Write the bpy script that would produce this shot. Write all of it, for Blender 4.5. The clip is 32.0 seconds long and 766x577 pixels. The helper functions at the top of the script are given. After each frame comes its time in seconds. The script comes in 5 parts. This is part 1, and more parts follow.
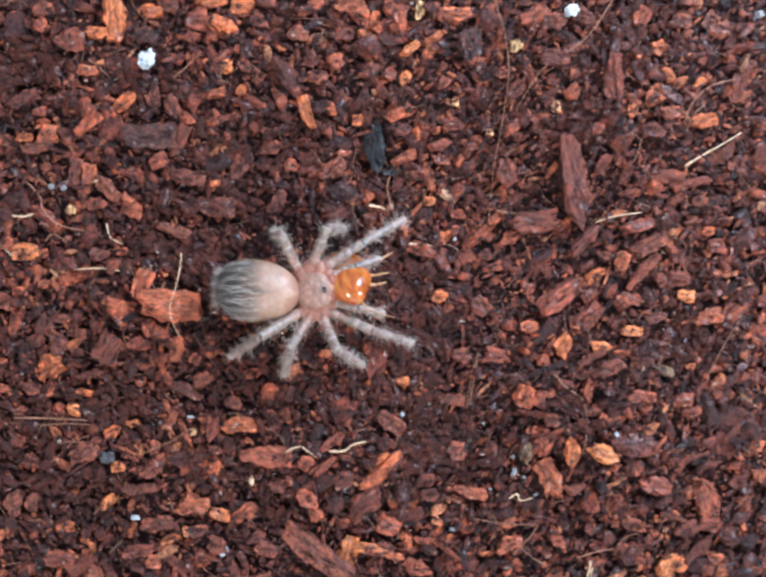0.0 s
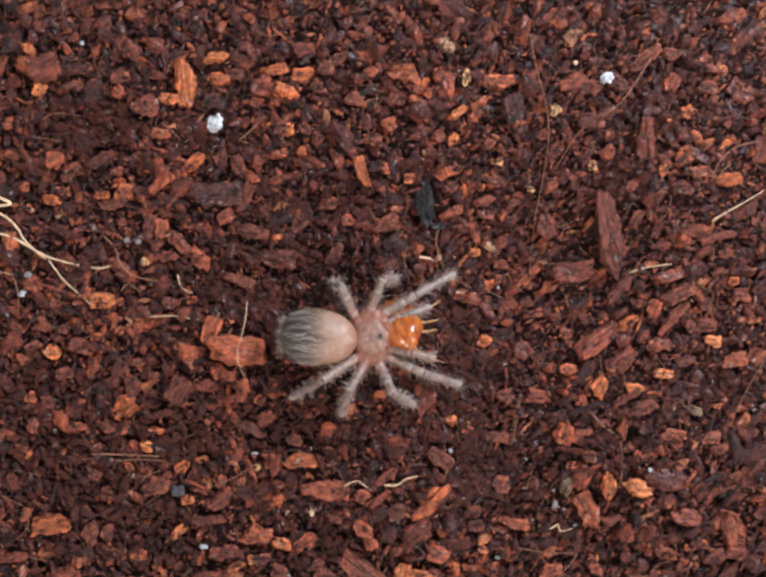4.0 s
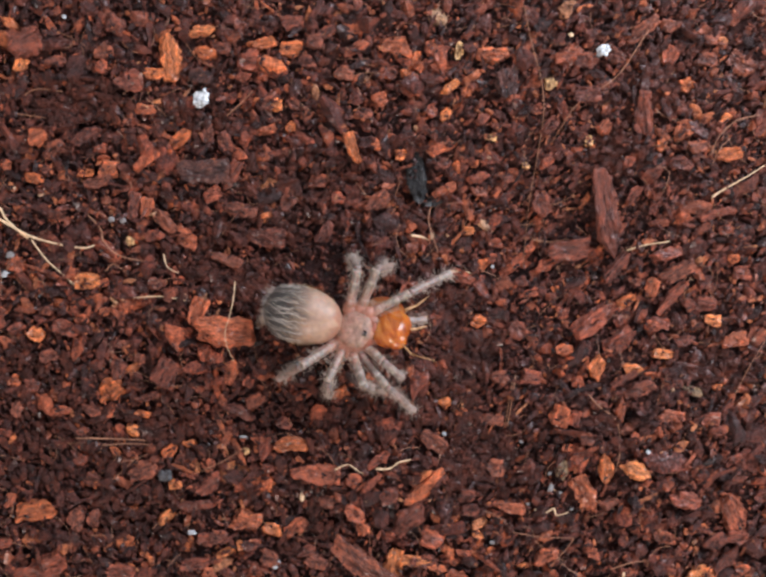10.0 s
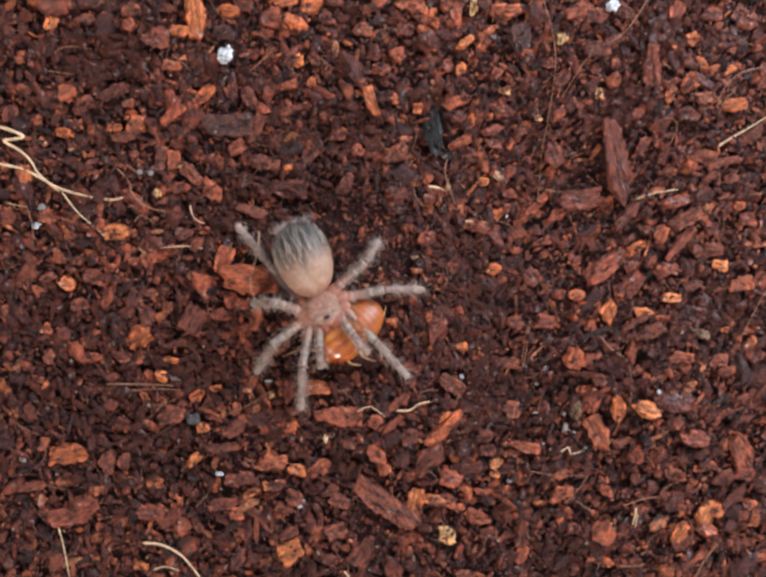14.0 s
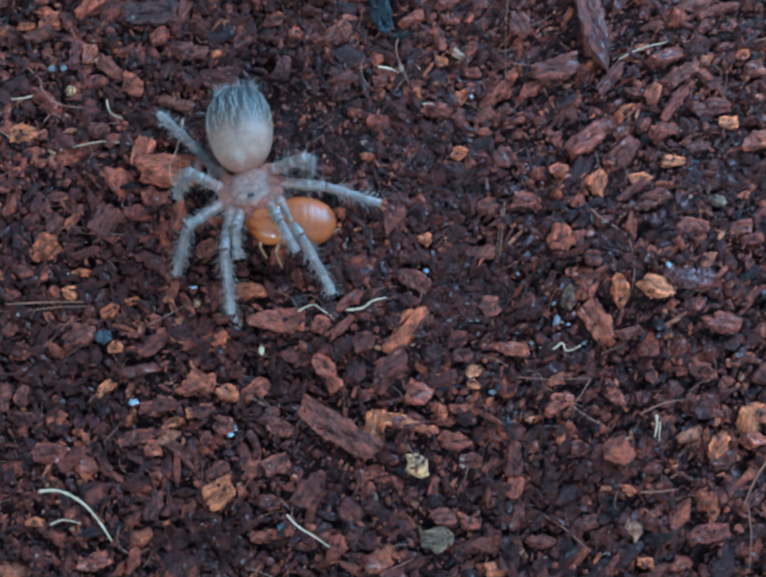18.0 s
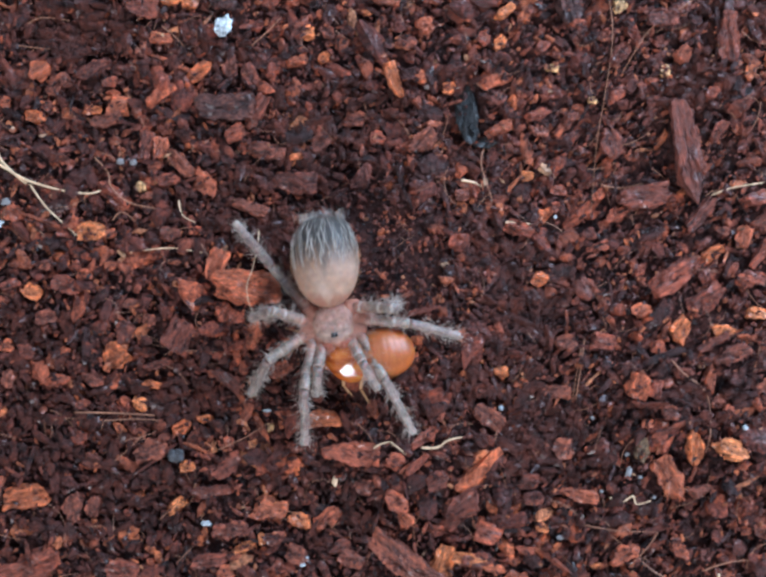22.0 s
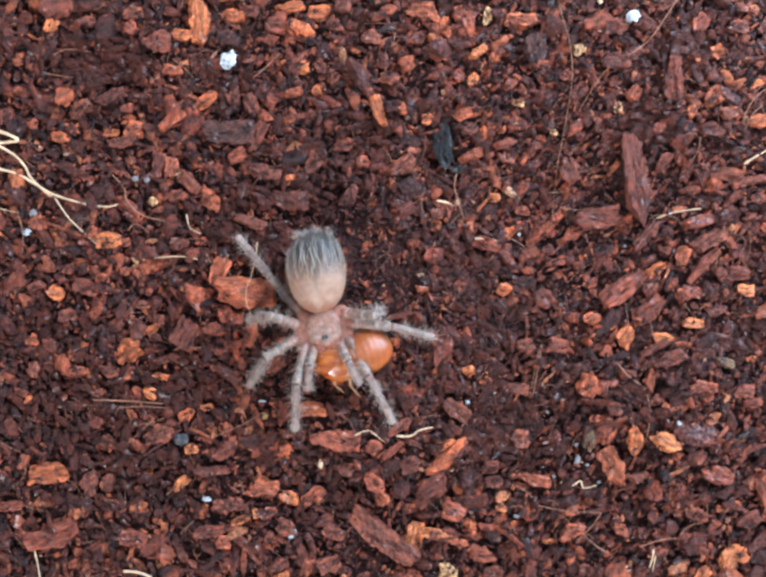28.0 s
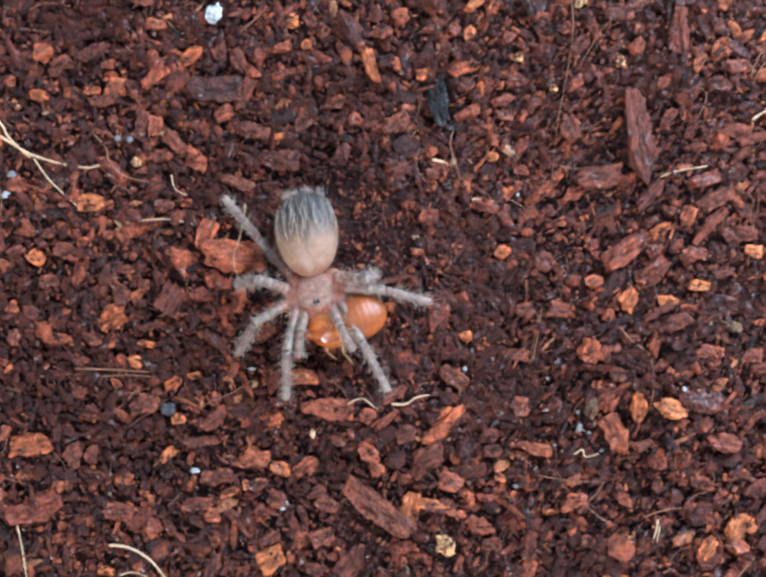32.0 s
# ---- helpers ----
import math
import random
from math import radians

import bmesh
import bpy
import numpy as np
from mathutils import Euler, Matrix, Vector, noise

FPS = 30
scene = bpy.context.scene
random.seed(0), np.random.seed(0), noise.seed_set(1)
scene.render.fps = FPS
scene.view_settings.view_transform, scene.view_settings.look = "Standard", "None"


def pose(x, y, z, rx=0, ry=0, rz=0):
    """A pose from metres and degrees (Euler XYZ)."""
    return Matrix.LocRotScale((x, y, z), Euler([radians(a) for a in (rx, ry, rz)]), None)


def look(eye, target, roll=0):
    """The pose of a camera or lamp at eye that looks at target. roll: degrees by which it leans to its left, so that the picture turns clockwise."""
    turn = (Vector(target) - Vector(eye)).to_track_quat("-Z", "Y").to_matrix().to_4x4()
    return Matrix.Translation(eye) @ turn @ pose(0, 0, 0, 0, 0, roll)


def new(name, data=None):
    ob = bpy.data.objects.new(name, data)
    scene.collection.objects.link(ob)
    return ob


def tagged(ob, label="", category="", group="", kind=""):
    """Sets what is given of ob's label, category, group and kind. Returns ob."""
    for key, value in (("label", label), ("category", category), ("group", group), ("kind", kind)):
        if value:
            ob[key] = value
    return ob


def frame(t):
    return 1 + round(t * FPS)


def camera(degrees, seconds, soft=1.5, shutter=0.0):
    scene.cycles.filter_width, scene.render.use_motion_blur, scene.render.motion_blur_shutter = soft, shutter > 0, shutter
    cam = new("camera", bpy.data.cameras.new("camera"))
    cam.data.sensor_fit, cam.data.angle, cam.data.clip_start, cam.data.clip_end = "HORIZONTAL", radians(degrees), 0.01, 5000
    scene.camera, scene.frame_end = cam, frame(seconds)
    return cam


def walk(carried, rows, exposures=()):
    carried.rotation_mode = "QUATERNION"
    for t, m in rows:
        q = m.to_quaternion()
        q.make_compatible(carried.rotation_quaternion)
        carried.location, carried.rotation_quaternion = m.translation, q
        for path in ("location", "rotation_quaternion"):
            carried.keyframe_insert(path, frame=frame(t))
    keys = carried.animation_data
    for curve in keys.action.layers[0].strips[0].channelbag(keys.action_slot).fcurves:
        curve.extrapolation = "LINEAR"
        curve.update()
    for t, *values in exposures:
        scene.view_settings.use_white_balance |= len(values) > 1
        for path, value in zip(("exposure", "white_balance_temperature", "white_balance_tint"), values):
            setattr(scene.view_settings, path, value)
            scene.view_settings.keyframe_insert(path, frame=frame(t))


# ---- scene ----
cam = camera(40.27, 32.0, soft=2.9, shutter=0.5)
walk(cam, [
    (0, pose(0.003207, -0.001300, 0.079170, -0.135, -0.393, 0.440)),
    (0.5, pose(0.001234, -0.000421, 0.078332, -0.465, 0.018, 0.478)),
    (1, pose(0.000549, -0.001551, 0.079802, -0.283, 0.984, 0.412)),
    (1.5, pose(0.000897, 0.000702, 0.085636, 0.037, 0.238, 0.278)),
    (2, pose(0.000037, 0.001300, 0.087131, 0.403, -0.094, 0.401)),
    (2.5, pose(-0.000738, 0.001631, 0.086859, 0.775, -0.402, 0.439)),
    (4.5, pose(-0.000878, 0.001532, 0.084033, 0.041, -0.322, 0.371)),
    (5, pose(-0.000230, 0.000614, 0.081433, -0.319, -0.181, 0.296)),
    (5.5, pose(0.000019, 0.000568, 0.081001, -0.226, 0.196, 0.308)),
    (6, pose(0.000000, 0.000000, 0.081262, -0.002, 0.159, 0.198)),
    (6.5, pose(-0.000276, 0.000899, 0.082242, -0.080, -0.005, 0.137)),
    (7, pose(-0.000235, 0.000957, 0.082447, -0.167, -0.056, 0.212)),
    (7.5, pose(-0.000136, 0.000977, 0.082133, -0.247, -0.179, 0.218)),
    (8, pose(0.000149, 0.001011, 0.082162, -0.101, -0.225, 0.206)),
    (8.5, pose(0.000430, 0.000704, 0.082770, 0.178, -0.133, 0.218)),
    (9, pose(0.000062, 0.001470, 0.083230, -0.268, -0.271, 0.321)),
    (9.5, pose(-0.000381, 0.000858, 0.083206, 0.301, -0.183, 0.254)),
    (10, pose(-0.000015, 0.000664, 0.083526, -0.064, -0.247, 0.196)),
    (10.5, pose(0.000275, 0.000652, 0.084087, 0.217, -0.033, 0.144)),
    (11, pose(0.000391, -0.000010, 0.084060, 0.265, -0.221, 0.196)),
    (11.5, pose(0.000475, -0.001009, 0.084556, 0.232, -0.009, 0.125)),
    (12, pose(-0.000570, -0.001308, 0.085670, -0.113, -0.139, 0.072)),
    (12.5, pose(-0.001018, -0.002754, 0.086500, 0.139, -0.193, 0.036)),
    (13, pose(-0.000977, -0.003394, 0.087090, 0.027, -0.213, -0.135)),
    (13.5, pose(-0.001246, -0.002667, 0.087712, 0.208, -0.017, -0.264)),
    (14, pose(-0.001996, -0.003509, 0.086588, -0.110, -0.500, -0.242)),
    (14.5, pose(-0.000104, -0.006621, 0.085660, -0.789, -0.701, -0.397)),
    (15, pose(0.000336, -0.013719, 0.082600, -0.402, -0.800, -0.432)),
    (15.5, pose(0.004283, -0.021627, 0.080779, 5.143, 0.751, -1.437)),
    (17.5, pose(0.005555, -0.030220, 0.068430, 14.534, 4.898, -2.287)),
    (18, pose(0.006362, -0.030192, 0.068676, 14.532, 4.076, -2.641)),
    (18.5, pose(0.006363, -0.029994, 0.068932, 14.500, 4.007, -2.627)),
    (19, pose(0.006372, -0.030038, 0.069062, 14.691, 3.876, -2.677)),
    (19.5, pose(0.006187, -0.029734, 0.070473, 15.258, 4.034, -2.636)),
    (20, pose(0.006299, -0.027736, 0.073741, 12.487, 4.105, -1.970)),
    (20.5, pose(0.004278, -0.022569, 0.077313, 11.746, 1.815, -1.599)),
    (21, pose(0.002453, -0.016243, 0.074977, 9.472, 2.263, -1.257)),
    (21.5, pose(0.001581, -0.013563, 0.071639, 5.817, 2.409, -0.829)),
    (22, pose(-0.000453, -0.008670, 0.071927, 4.618, 1.880, 0.240)),
    (22.5, pose(0.000222, -0.007684, 0.066652, 3.412, 1.622, 0.594)),
    (23, pose(0.001685, -0.008083, 0.073328, 4.040, 1.731, 0.868)),
    (23.5, pose(0.001639, -0.006620, 0.078281, 4.004, 1.119, 0.850)),
    (24, pose(0.001059, -0.004586, 0.079462, 4.195, 1.287, 0.954)),
    (24.5, pose(0.000410, -0.005041, 0.079741, 4.011, 1.393, 1.063)),
    (25, pose(0.000182, -0.005904, 0.080054, 4.102, 1.676, 1.093)),
    (25.5, pose(-0.000085, -0.006757, 0.080614, 4.179, 1.506, 1.177)),
    (27.5, pose(0.000268, -0.007553, 0.081669, 3.894, 1.255, 1.252)),
    (28, pose(0.000482, -0.007639, 0.081813, 3.766, 1.306, 1.190)),
    (28.5, pose(0.000453, -0.008177, 0.082075, 3.896, 1.264, 1.202)),
    (29, pose(0.000468, -0.008194, 0.082448, 3.997, 1.090, 1.180)),
    (29.5, pose(0.000971, -0.008246, 0.082005, 3.992, 1.226, 1.150)),
    (30, pose(0.000799, -0.007962, 0.081935, 3.765, 1.082, 1.189)),
    (30.5, pose(0.001244, -0.007888, 0.082175, 3.683, 1.154, 1.066)),
    (31, pose(0.001537, -0.008266, 0.082111, 3.846, 1.276, 0.979)),
    (31.5, pose(0.000836, -0.008064, 0.081298, 3.372, 1.209, 0.980)),
    (32, pose(0.000629, -0.008638, 0.078629, 2.599, 1.124, 0.892)),
], exposures=[
    (0, 0.46, 5080, 1), (1.2, 0.36, 5300, 3), (2.0, 0.08, 5450, 6), (2.5, 0.04, 5600, 7), (4.5, -0.04, 5950, 9), (14.0, 0.02, 6000, 9), (14.8, 0.2, 5900, 5), (15.5, 0.0, 4900, -4), (17.5, -0.24, 3600, -18),
    (19.5, -0.24, 3600, -18), (20.0, -0.05, 4700, -6), (20.5, 0.1, 4500, -4), (22.0, 0.1, 4800, 0), (23.0, 0.15, 5100, 3), (24, 0.42, 5080, 1), (28, 0.48, 5080, 1), (32, 0.36, 5080, 1)])

# ---- light: an added cool fill lamp on one side, a lamp panel over the tub, a dim room ----
MM = 0.001
world = bpy.data.worlds.new("room")
scene.world = world
world.use_nodes = True
world.node_tree.nodes["Background"].inputs[0].default_value = (0.98, 0.94, 1.0, 1)
world.node_tree.nodes["Background"].inputs[1].default_value = 0.345


def area_lamp(name, eye, target, sx, sy, watts, colour, shape="RECTANGLE"):
    data = bpy.data.lights.new(name, "AREA")
    data.shape, data.size, data.size_y, data.energy, data.color = shape, sx, sy, watts, colour
    ob = new(name, data)
    ob.matrix_basis = look(eye, target)
    return tagged(ob, kind="structure")


area_lamp("panel_lamp", (-0.25, -1.30, 1.15), (0, 0, 0), 0.50, 0.34, 23.3, (1.0, 0.88, 0.77))
# unseen cool lamp close by, added to brighten the far right of the bed
area_lamp("side_fill", (0.115, 0.095, 0.088), (0.050, 0.040, 0.0), 0.15, 0.10, 0.56, (0.87, 0.92, 1.0), "ELLIPSE")


# ---- materials ----
def material(name):
    m = bpy.data.materials.new(name)
    m.use_nodes = True
    return m, m.node_tree.nodes, m.node_tree.links, m.node_tree.nodes["Principled BSDF"]


def ramp(nodes, stops):
    r = nodes.new("ShaderNodeValToRGB")
    while len(r.color_ramp.elements) < len(stops):
        r.color_ramp.elements.new(0.5)
    for e, (p, c) in zip(r.color_ramp.elements, stops):
        e.position, e.color = p, (*c, 1)
    return r


def noise_node(nodes, links, scale, detail=4, rough=0.6, coord="Object"):
    tc = nodes.new("ShaderNodeTexCoord")
    n = nodes.new("ShaderNodeTexNoise")
    n.inputs["Scale"].default_value, n.inputs["Detail"].default_value, n.inputs["Roughness"].default_value = scale, detail, rough
    links.new(tc.outputs[coord], n.inputs["Vector"])
    return n


def mixed(nodes, links, a, b, fac, mode="MIX"):
    """A colour mix node; each of a, b, fac is a socket or a value."""
    x = nodes.new("ShaderNodeMix")
    x.data_type, x.blend_type = "RGBA", mode
    for i, v in ((0, fac), (6, a), (7, b)):
        if isinstance(v, bpy.types.NodeSocket):
            links.new(v, x.inputs[i])
        else:
            x.inputs[i].default_value = v if i == 0 else (*v, 1)
    return x.outputs[2]


def bumped(nodes, links, shader, height, strength, distance):
    b = nodes.new("ShaderNodeBump")
    b.inputs["Strength"].default_value, b.inputs["Distance"].default_value = strength, distance
    links.new(height, b.inputs["Height"])
    links.new(b.outputs[0], shader.inputs["Normal"])


def bark(name, dark, mid, light, rough=0.55, gloss=0.3, island=False, stretch=1.0, tones=False, wet=0.35):
    """Broken bark and husk: a tone of its own for each piece, streaks and pits."""
    m, n, l, s = material(name)
    rnd = n.new("ShaderNodeNewGeometry").outputs["Random Per Island"] if island else n.new("ShaderNodeObjectInfo").outputs["Random"]
    tc = n.new("ShaderNodeTexCoord")
    mp = n.new("ShaderNodeMapping")
    mp.inputs["Scale"].default_value = (1, stretch, stretch)
    l.new(tc.outputs["Object"], mp.inputs["Vector"])
    big, fine = n.new("ShaderNodeTexNoise"), n.new("ShaderNodeTexNoise")
    for t, sc, d in ((big, 900, 4), (fine, 3800, 5)):
        l.new(mp.outputs[0], t.inputs["Vector"])
        t.inputs["Scale"].default_value, t.inputs["Detail"].default_value, t.inputs["Roughness"].default_value = sc, d, 0.65
    if island or tones:
        base = ramp(n, ISLAND_TONES)
        l.new(rnd, base.inputs[0])
        col = base.outputs[0]
    else:
        base = ramp(n, ((0.0, dark), (0.5, mid), (1.0, light)))
        l.new(rnd, base.inputs[0])
        col = base.outputs[0]
    streak = ramp(n, ((0.32, (0.26, 0.22, 0.22)), (0.52, (1.0, 1.0, 1.0)), (0.72, (1.9, 1.7, 1.45))))
    l.new(big.outputs["Fac"], streak.inputs[0])
    col = mixed(n, l, col, streak.outputs[0], 1.0, "MULTIPLY")
    grain = ramp(n, ((0.36, (0.28, 0.25, 0.25)), (0.5, (1, 1, 1)), (0.68, (1.6, 1.55, 1.45))))
    l.new(fine.outputs["Fac"], grain.inputs[0])
    col = mixed(n, l, col, grain.outputs[0], 0.7, "MULTIPLY")
    # worn edges lighter; creases darker, their shade multiplied into the colour
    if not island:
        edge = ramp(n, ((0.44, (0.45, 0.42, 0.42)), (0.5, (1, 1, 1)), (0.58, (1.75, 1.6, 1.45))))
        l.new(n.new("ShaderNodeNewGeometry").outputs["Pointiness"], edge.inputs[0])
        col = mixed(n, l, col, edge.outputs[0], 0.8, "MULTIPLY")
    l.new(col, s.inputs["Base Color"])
    blotch = n.new("ShaderNodeMapRange")
    blotch.inputs["From Min"].default_value, blotch.inputs["From Max"].default_value = 0.35, 0.6
    blotch.inputs["To Min"].default_value, blotch.inputs["To Max"].default_value = rough * 0.55, rough * 1.3
    l.new(big.outputs["Fac"], blotch.inputs["Value"])
    l.new(blotch.outputs[0], s.inputs["Roughness"])
    s.inputs["Specular IOR Level"].default_value = gloss
    film = n.new("ShaderNodeMapRange")
    film.inputs["From Min"].default_value, film.inputs["From Max"].default_value, film.inputs["To Max"].default_value = 0.46, 0.60, wet
    l.new(fine.outputs["Fac"], film.inputs["Value"])
    l.new(film.outputs[0], s.inputs["Coat Weight"])
    s.inputs["Coat Roughness"].default_value = 0.19
    s.inputs["Sheen Weight"].default_value, s.inputs["Sheen Roughness"].default_value = 0.035, 0.5
    both = n.new("ShaderNodeMath")
    both.operation, both.inputs[1].default_value = "MULTIPLY_ADD", 1.3
    l.new(big.outputs["Fac"], both.inputs[0])
    l.new(fine.outputs["Fac"], both.inputs[2])
    bumped(n, l, s, both.outputs[0], 1.0, 0.00026)
    return m


ISLAND_TONES = ((0.0, (0.026, 0.0078, 0.0058)), (0.22, (0.056, 0.0145, 0.0095)), (0.48, (0.100, 0.0245, 0.0145)), (0.74, (0.170, 0.042, 0.021)),
                (0.91, (0.27, 0.068, 0.029)), (0.98, (0.40, 0.115, 0.042)), (0.998, (0.40, 0.17, 0.08)), (1.0, (0.44, 0.28, 0.17)))
M_CRUMB = bark("coir_crumbs", None, None, None, island=True)
M_LUMP = bark("coir_lumps", None, None, None, tones=True)
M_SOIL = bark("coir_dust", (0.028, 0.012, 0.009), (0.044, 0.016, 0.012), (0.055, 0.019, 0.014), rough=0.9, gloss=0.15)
# near-black coir that carries the shade of the hollows in its colour
M_SHADE = bark("shade_dark_coir", (0.019, 0.0065, 0.0042), (0.032, 0.0090, 0.0055), (0.052, 0.0135, 0.0078), rough=0.55, gloss=0.2)
M_BARK = {
    "O": bark("orange_bark", (0.44, 0.112, 0.036), (0.55, 0.155, 0.047), (0.66, 0.22, 0.072), stretch=3.5, rough=0.45, gloss=0.4, wet=0.55),
    "F": bark("fox_red_bark", (0.34, 0.078, 0.036), (0.43, 0.103, 0.044), (0.52, 0.142, 0.058), stretch=3.5, rough=0.45, gloss=0.4, wet=0.55),
    "R": bark("red_bark", (0.14, 0.038, 0.022), (0.28, 0.068, 0.034), (0.44, 0.118, 0.048), stretch=3.5, rough=0.45, gloss=0.4, wet=0.55),
    "B": bark("brown_bark", (0.12, 0.036, 0.024), (0.165, 0.050, 0.030), (0.21, 0.064, 0.036), stretch=2.0),
    "D": bark("dark_bark", (0.055, 0.022, 0.018), (0.07, 0.027, 0.021), (0.09, 0.034, 0.025), stretch=2.0),
    "K": bark("charred_bark", (0.016, 0.014, 0.014), (0.02, 0.018, 0.018), (0.03, 0.026, 0.025), stretch=2.0),
    "G": bark("weathered_bark", (0.15, 0.095, 0.055), (0.19, 0.12, 0.068), (0.22, 0.14, 0.08), stretch=3.0),
    "T": bark("tan_husk", (0.45, 0.25, 0.10), (0.52, 0.30, 0.13), (0.6, 0.38, 0.18)),
}


def plain(name, colour, rough, gloss=0.5, grain=1500, depth=0.25, sss=0.0, radius=(0.5, 0.3, 0.2), bump=0.3):
    m, n, l, s = material(name)
    t = noise_node(n, l, grain)
    r = ramp(n, ((0.3, tuple(c * (1 - depth) for c in colour)), (0.7, tuple(min(1, c * (1 + depth)) for c in colour))))
    l.new(t.outputs["Fac"], r.inputs[0])
    l.new(r.outputs[0], s.inputs["Base Color"])
    s.inputs["Roughness"].default_value, s.inputs["Specular IOR Level"].default_value = rough, gloss
    if sss:
        s.inputs["Subsurface Weight"].default_value, s.inputs["Subsurface Scale"].default_value = sss, 0.0012
        s.inputs["Subsurface Radius"].default_value = radius
    bumped(n, l, s, t.outputs["Fac"], bump, 0.00005)
    return m


M_STRAW = plain("pale_root", (0.74, 0.50, 0.29), 0.55, depth=0.3)
M_ROOT = plain("brown_root", (0.32, 0.14, 0.075), 0.6, depth=0.35)
M_WHITE = plain("white_perlite", (0.50, 0.50, 0.50), 0.5, grain=2600, depth=0.8, bump=1.0)
M_PALE = plain("grey_grit", (0.24, 0.21, 0.2), 0.7, grain=2500, bump=0.6)
M_SLATE = plain("dark_grit", (0.055, 0.048, 0.048), 0.6, grain=2500, bump=0.6)
M_COAT = plain("white_coat_hair", (0.64, 0.54, 0.45), 0.4, depth=0.05)
M_REDHAIR = plain("reddish_bristle", (0.46, 0.21, 0.13), 0.5, depth=0.1)
M_HAIR = plain("white_bristle", (0.48, 0.358, 0.285), 0.5, depth=0.05)
M_DARKHAIR = plain("grey_bristle", (0.30, 0.28, 0.27), 0.5, depth=0.05)
M_BLACKHAIR = plain("blackish_bristle", (0.035, 0.033, 0.034), 0.5, depth=0.05)
M_JAW = plain("reddish_jaw", (0.27, 0.075, 0.04), 0.5, depth=0.25, grain=900, sss=0.3)
M_EYE = plain("black_eye", (0.008, 0.008, 0.008), 0.1, depth=0.0, bump=0.0)
M_DUSK = plain("brown_amber_shell", (0.47, 0.125, 0.026), 0.42, gloss=0.6, depth=0.45, grain=700, sss=0.35, radius=(0.9, 0.3, 0.05), bump=1.0)


def streaked_shell():
    """Amber shell with lighter and browner streaks along the body."""
    m, n, l, s = material("amber_shell")
    tc, mp, t = n.new("ShaderNodeTexCoord"), n.new("ShaderNodeMapping"), n.new("ShaderNodeTexNoise")
    mp.inputs["Scale"].default_value = (0.35, 1.6, 0.8)
    l.new(tc.outputs["Object"], mp.inputs["Vector"])
    l.new(mp.outputs[0], t.inputs["Vector"])
    t.inputs["Scale"].default_value, t.inputs["Detail"].default_value = 1100, 4
    r = ramp(n, ((0.34, (0.36, 0.070, 0.012)), (0.52, (0.68, 0.185, 0.028)), (0.68, (0.88, 0.36, 0.075))))
    l.new(t.outputs["Fac"], r.inputs[0])
    l.new(r.outputs[0], s.inputs["Base Color"])
    s.inputs["Roughness"].default_value, s.inputs["Specular IOR Level"].default_value = 0.15, 1.0
    s.inputs["Subsurface Weight"].default_value, s.inputs["Subsurface Scale"].default_value = 0.25, 0.001
    s.inputs["Subsurface Radius"].default_value = (0.9, 0.3, 0.05)
    bumped(n, l, s, t.outputs["Fac"], 0.7, 0.00012)
    return m


M_AMBER = streaked_shell()
for shell in (M_AMBER, M_DUSK):
    shell.node_tree.nodes["Principled BSDF"].inputs["Transmission Weight"].default_value = 0.3
M_SHANK = plain("tan_insect_leg", (0.50, 0.26, 0.11), 0.4, depth=0.2)


def gradient_skin(name, axis, stops, rough, sss, mottle=0.26, stripe=0.0):
    """A skin whose own colouring runs along one axis of the part's box."""
    m, n, l, s = material(name)
    tc = n.new("ShaderNodeTexCoord")
    sp = n.new("ShaderNodeSeparateXYZ")
    l.new(tc.outputs["Generated"], sp.inputs[0])
    w = noise_node(n, l, 420, 3)
    add = n.new("ShaderNodeMath")
    add.operation = "MULTIPLY_ADD"
    l.new(w.outputs["Fac"], add.inputs[0])
    add.inputs[1].default_value = 0.16
    l.new(sp.outputs[axis], add.inputs[2])
    r = ramp(n, stops)
    mid = ramp(n, ((0.40, (0, 0, 0)), (0.5, (1, 1, 1)), (0.60, (0, 0, 0))))
    l.new(sp.outputs[1], mid.inputs[0])
    line = n.new("ShaderNodeMath")
    line.operation, line.inputs[1].default_value = "MULTIPLY_ADD", -stripe
    l.new(mid.outputs[0], line.inputs[0])
    l.new(add.outputs[0], line.inputs[2])
    l.new(line.outputs[0], r.inputs[0])
    f = noise_node(n, l, 2600, 4)
    g = ramp(n, ((0.34, (1 - mottle,) * 3), (0.66, (1 + 0.8 * mottle,) * 3)))
    l.new(f.outputs["Fac"], g.inputs[0])
    l.new(mixed(n, l, r.outputs[0], g.outputs[0], 1.0, "MULTIPLY"), s.inputs["Base Color"])
    s.inputs["Roughness"].default_value = rough
    s.inputs["Subsurface Weight"].default_value, s.inputs["Subsurface Scale"].default_value = sss, 0.001
    bumped(n, l, s, f.outputs["Fac"], 0.3, 0.00006)
    return m


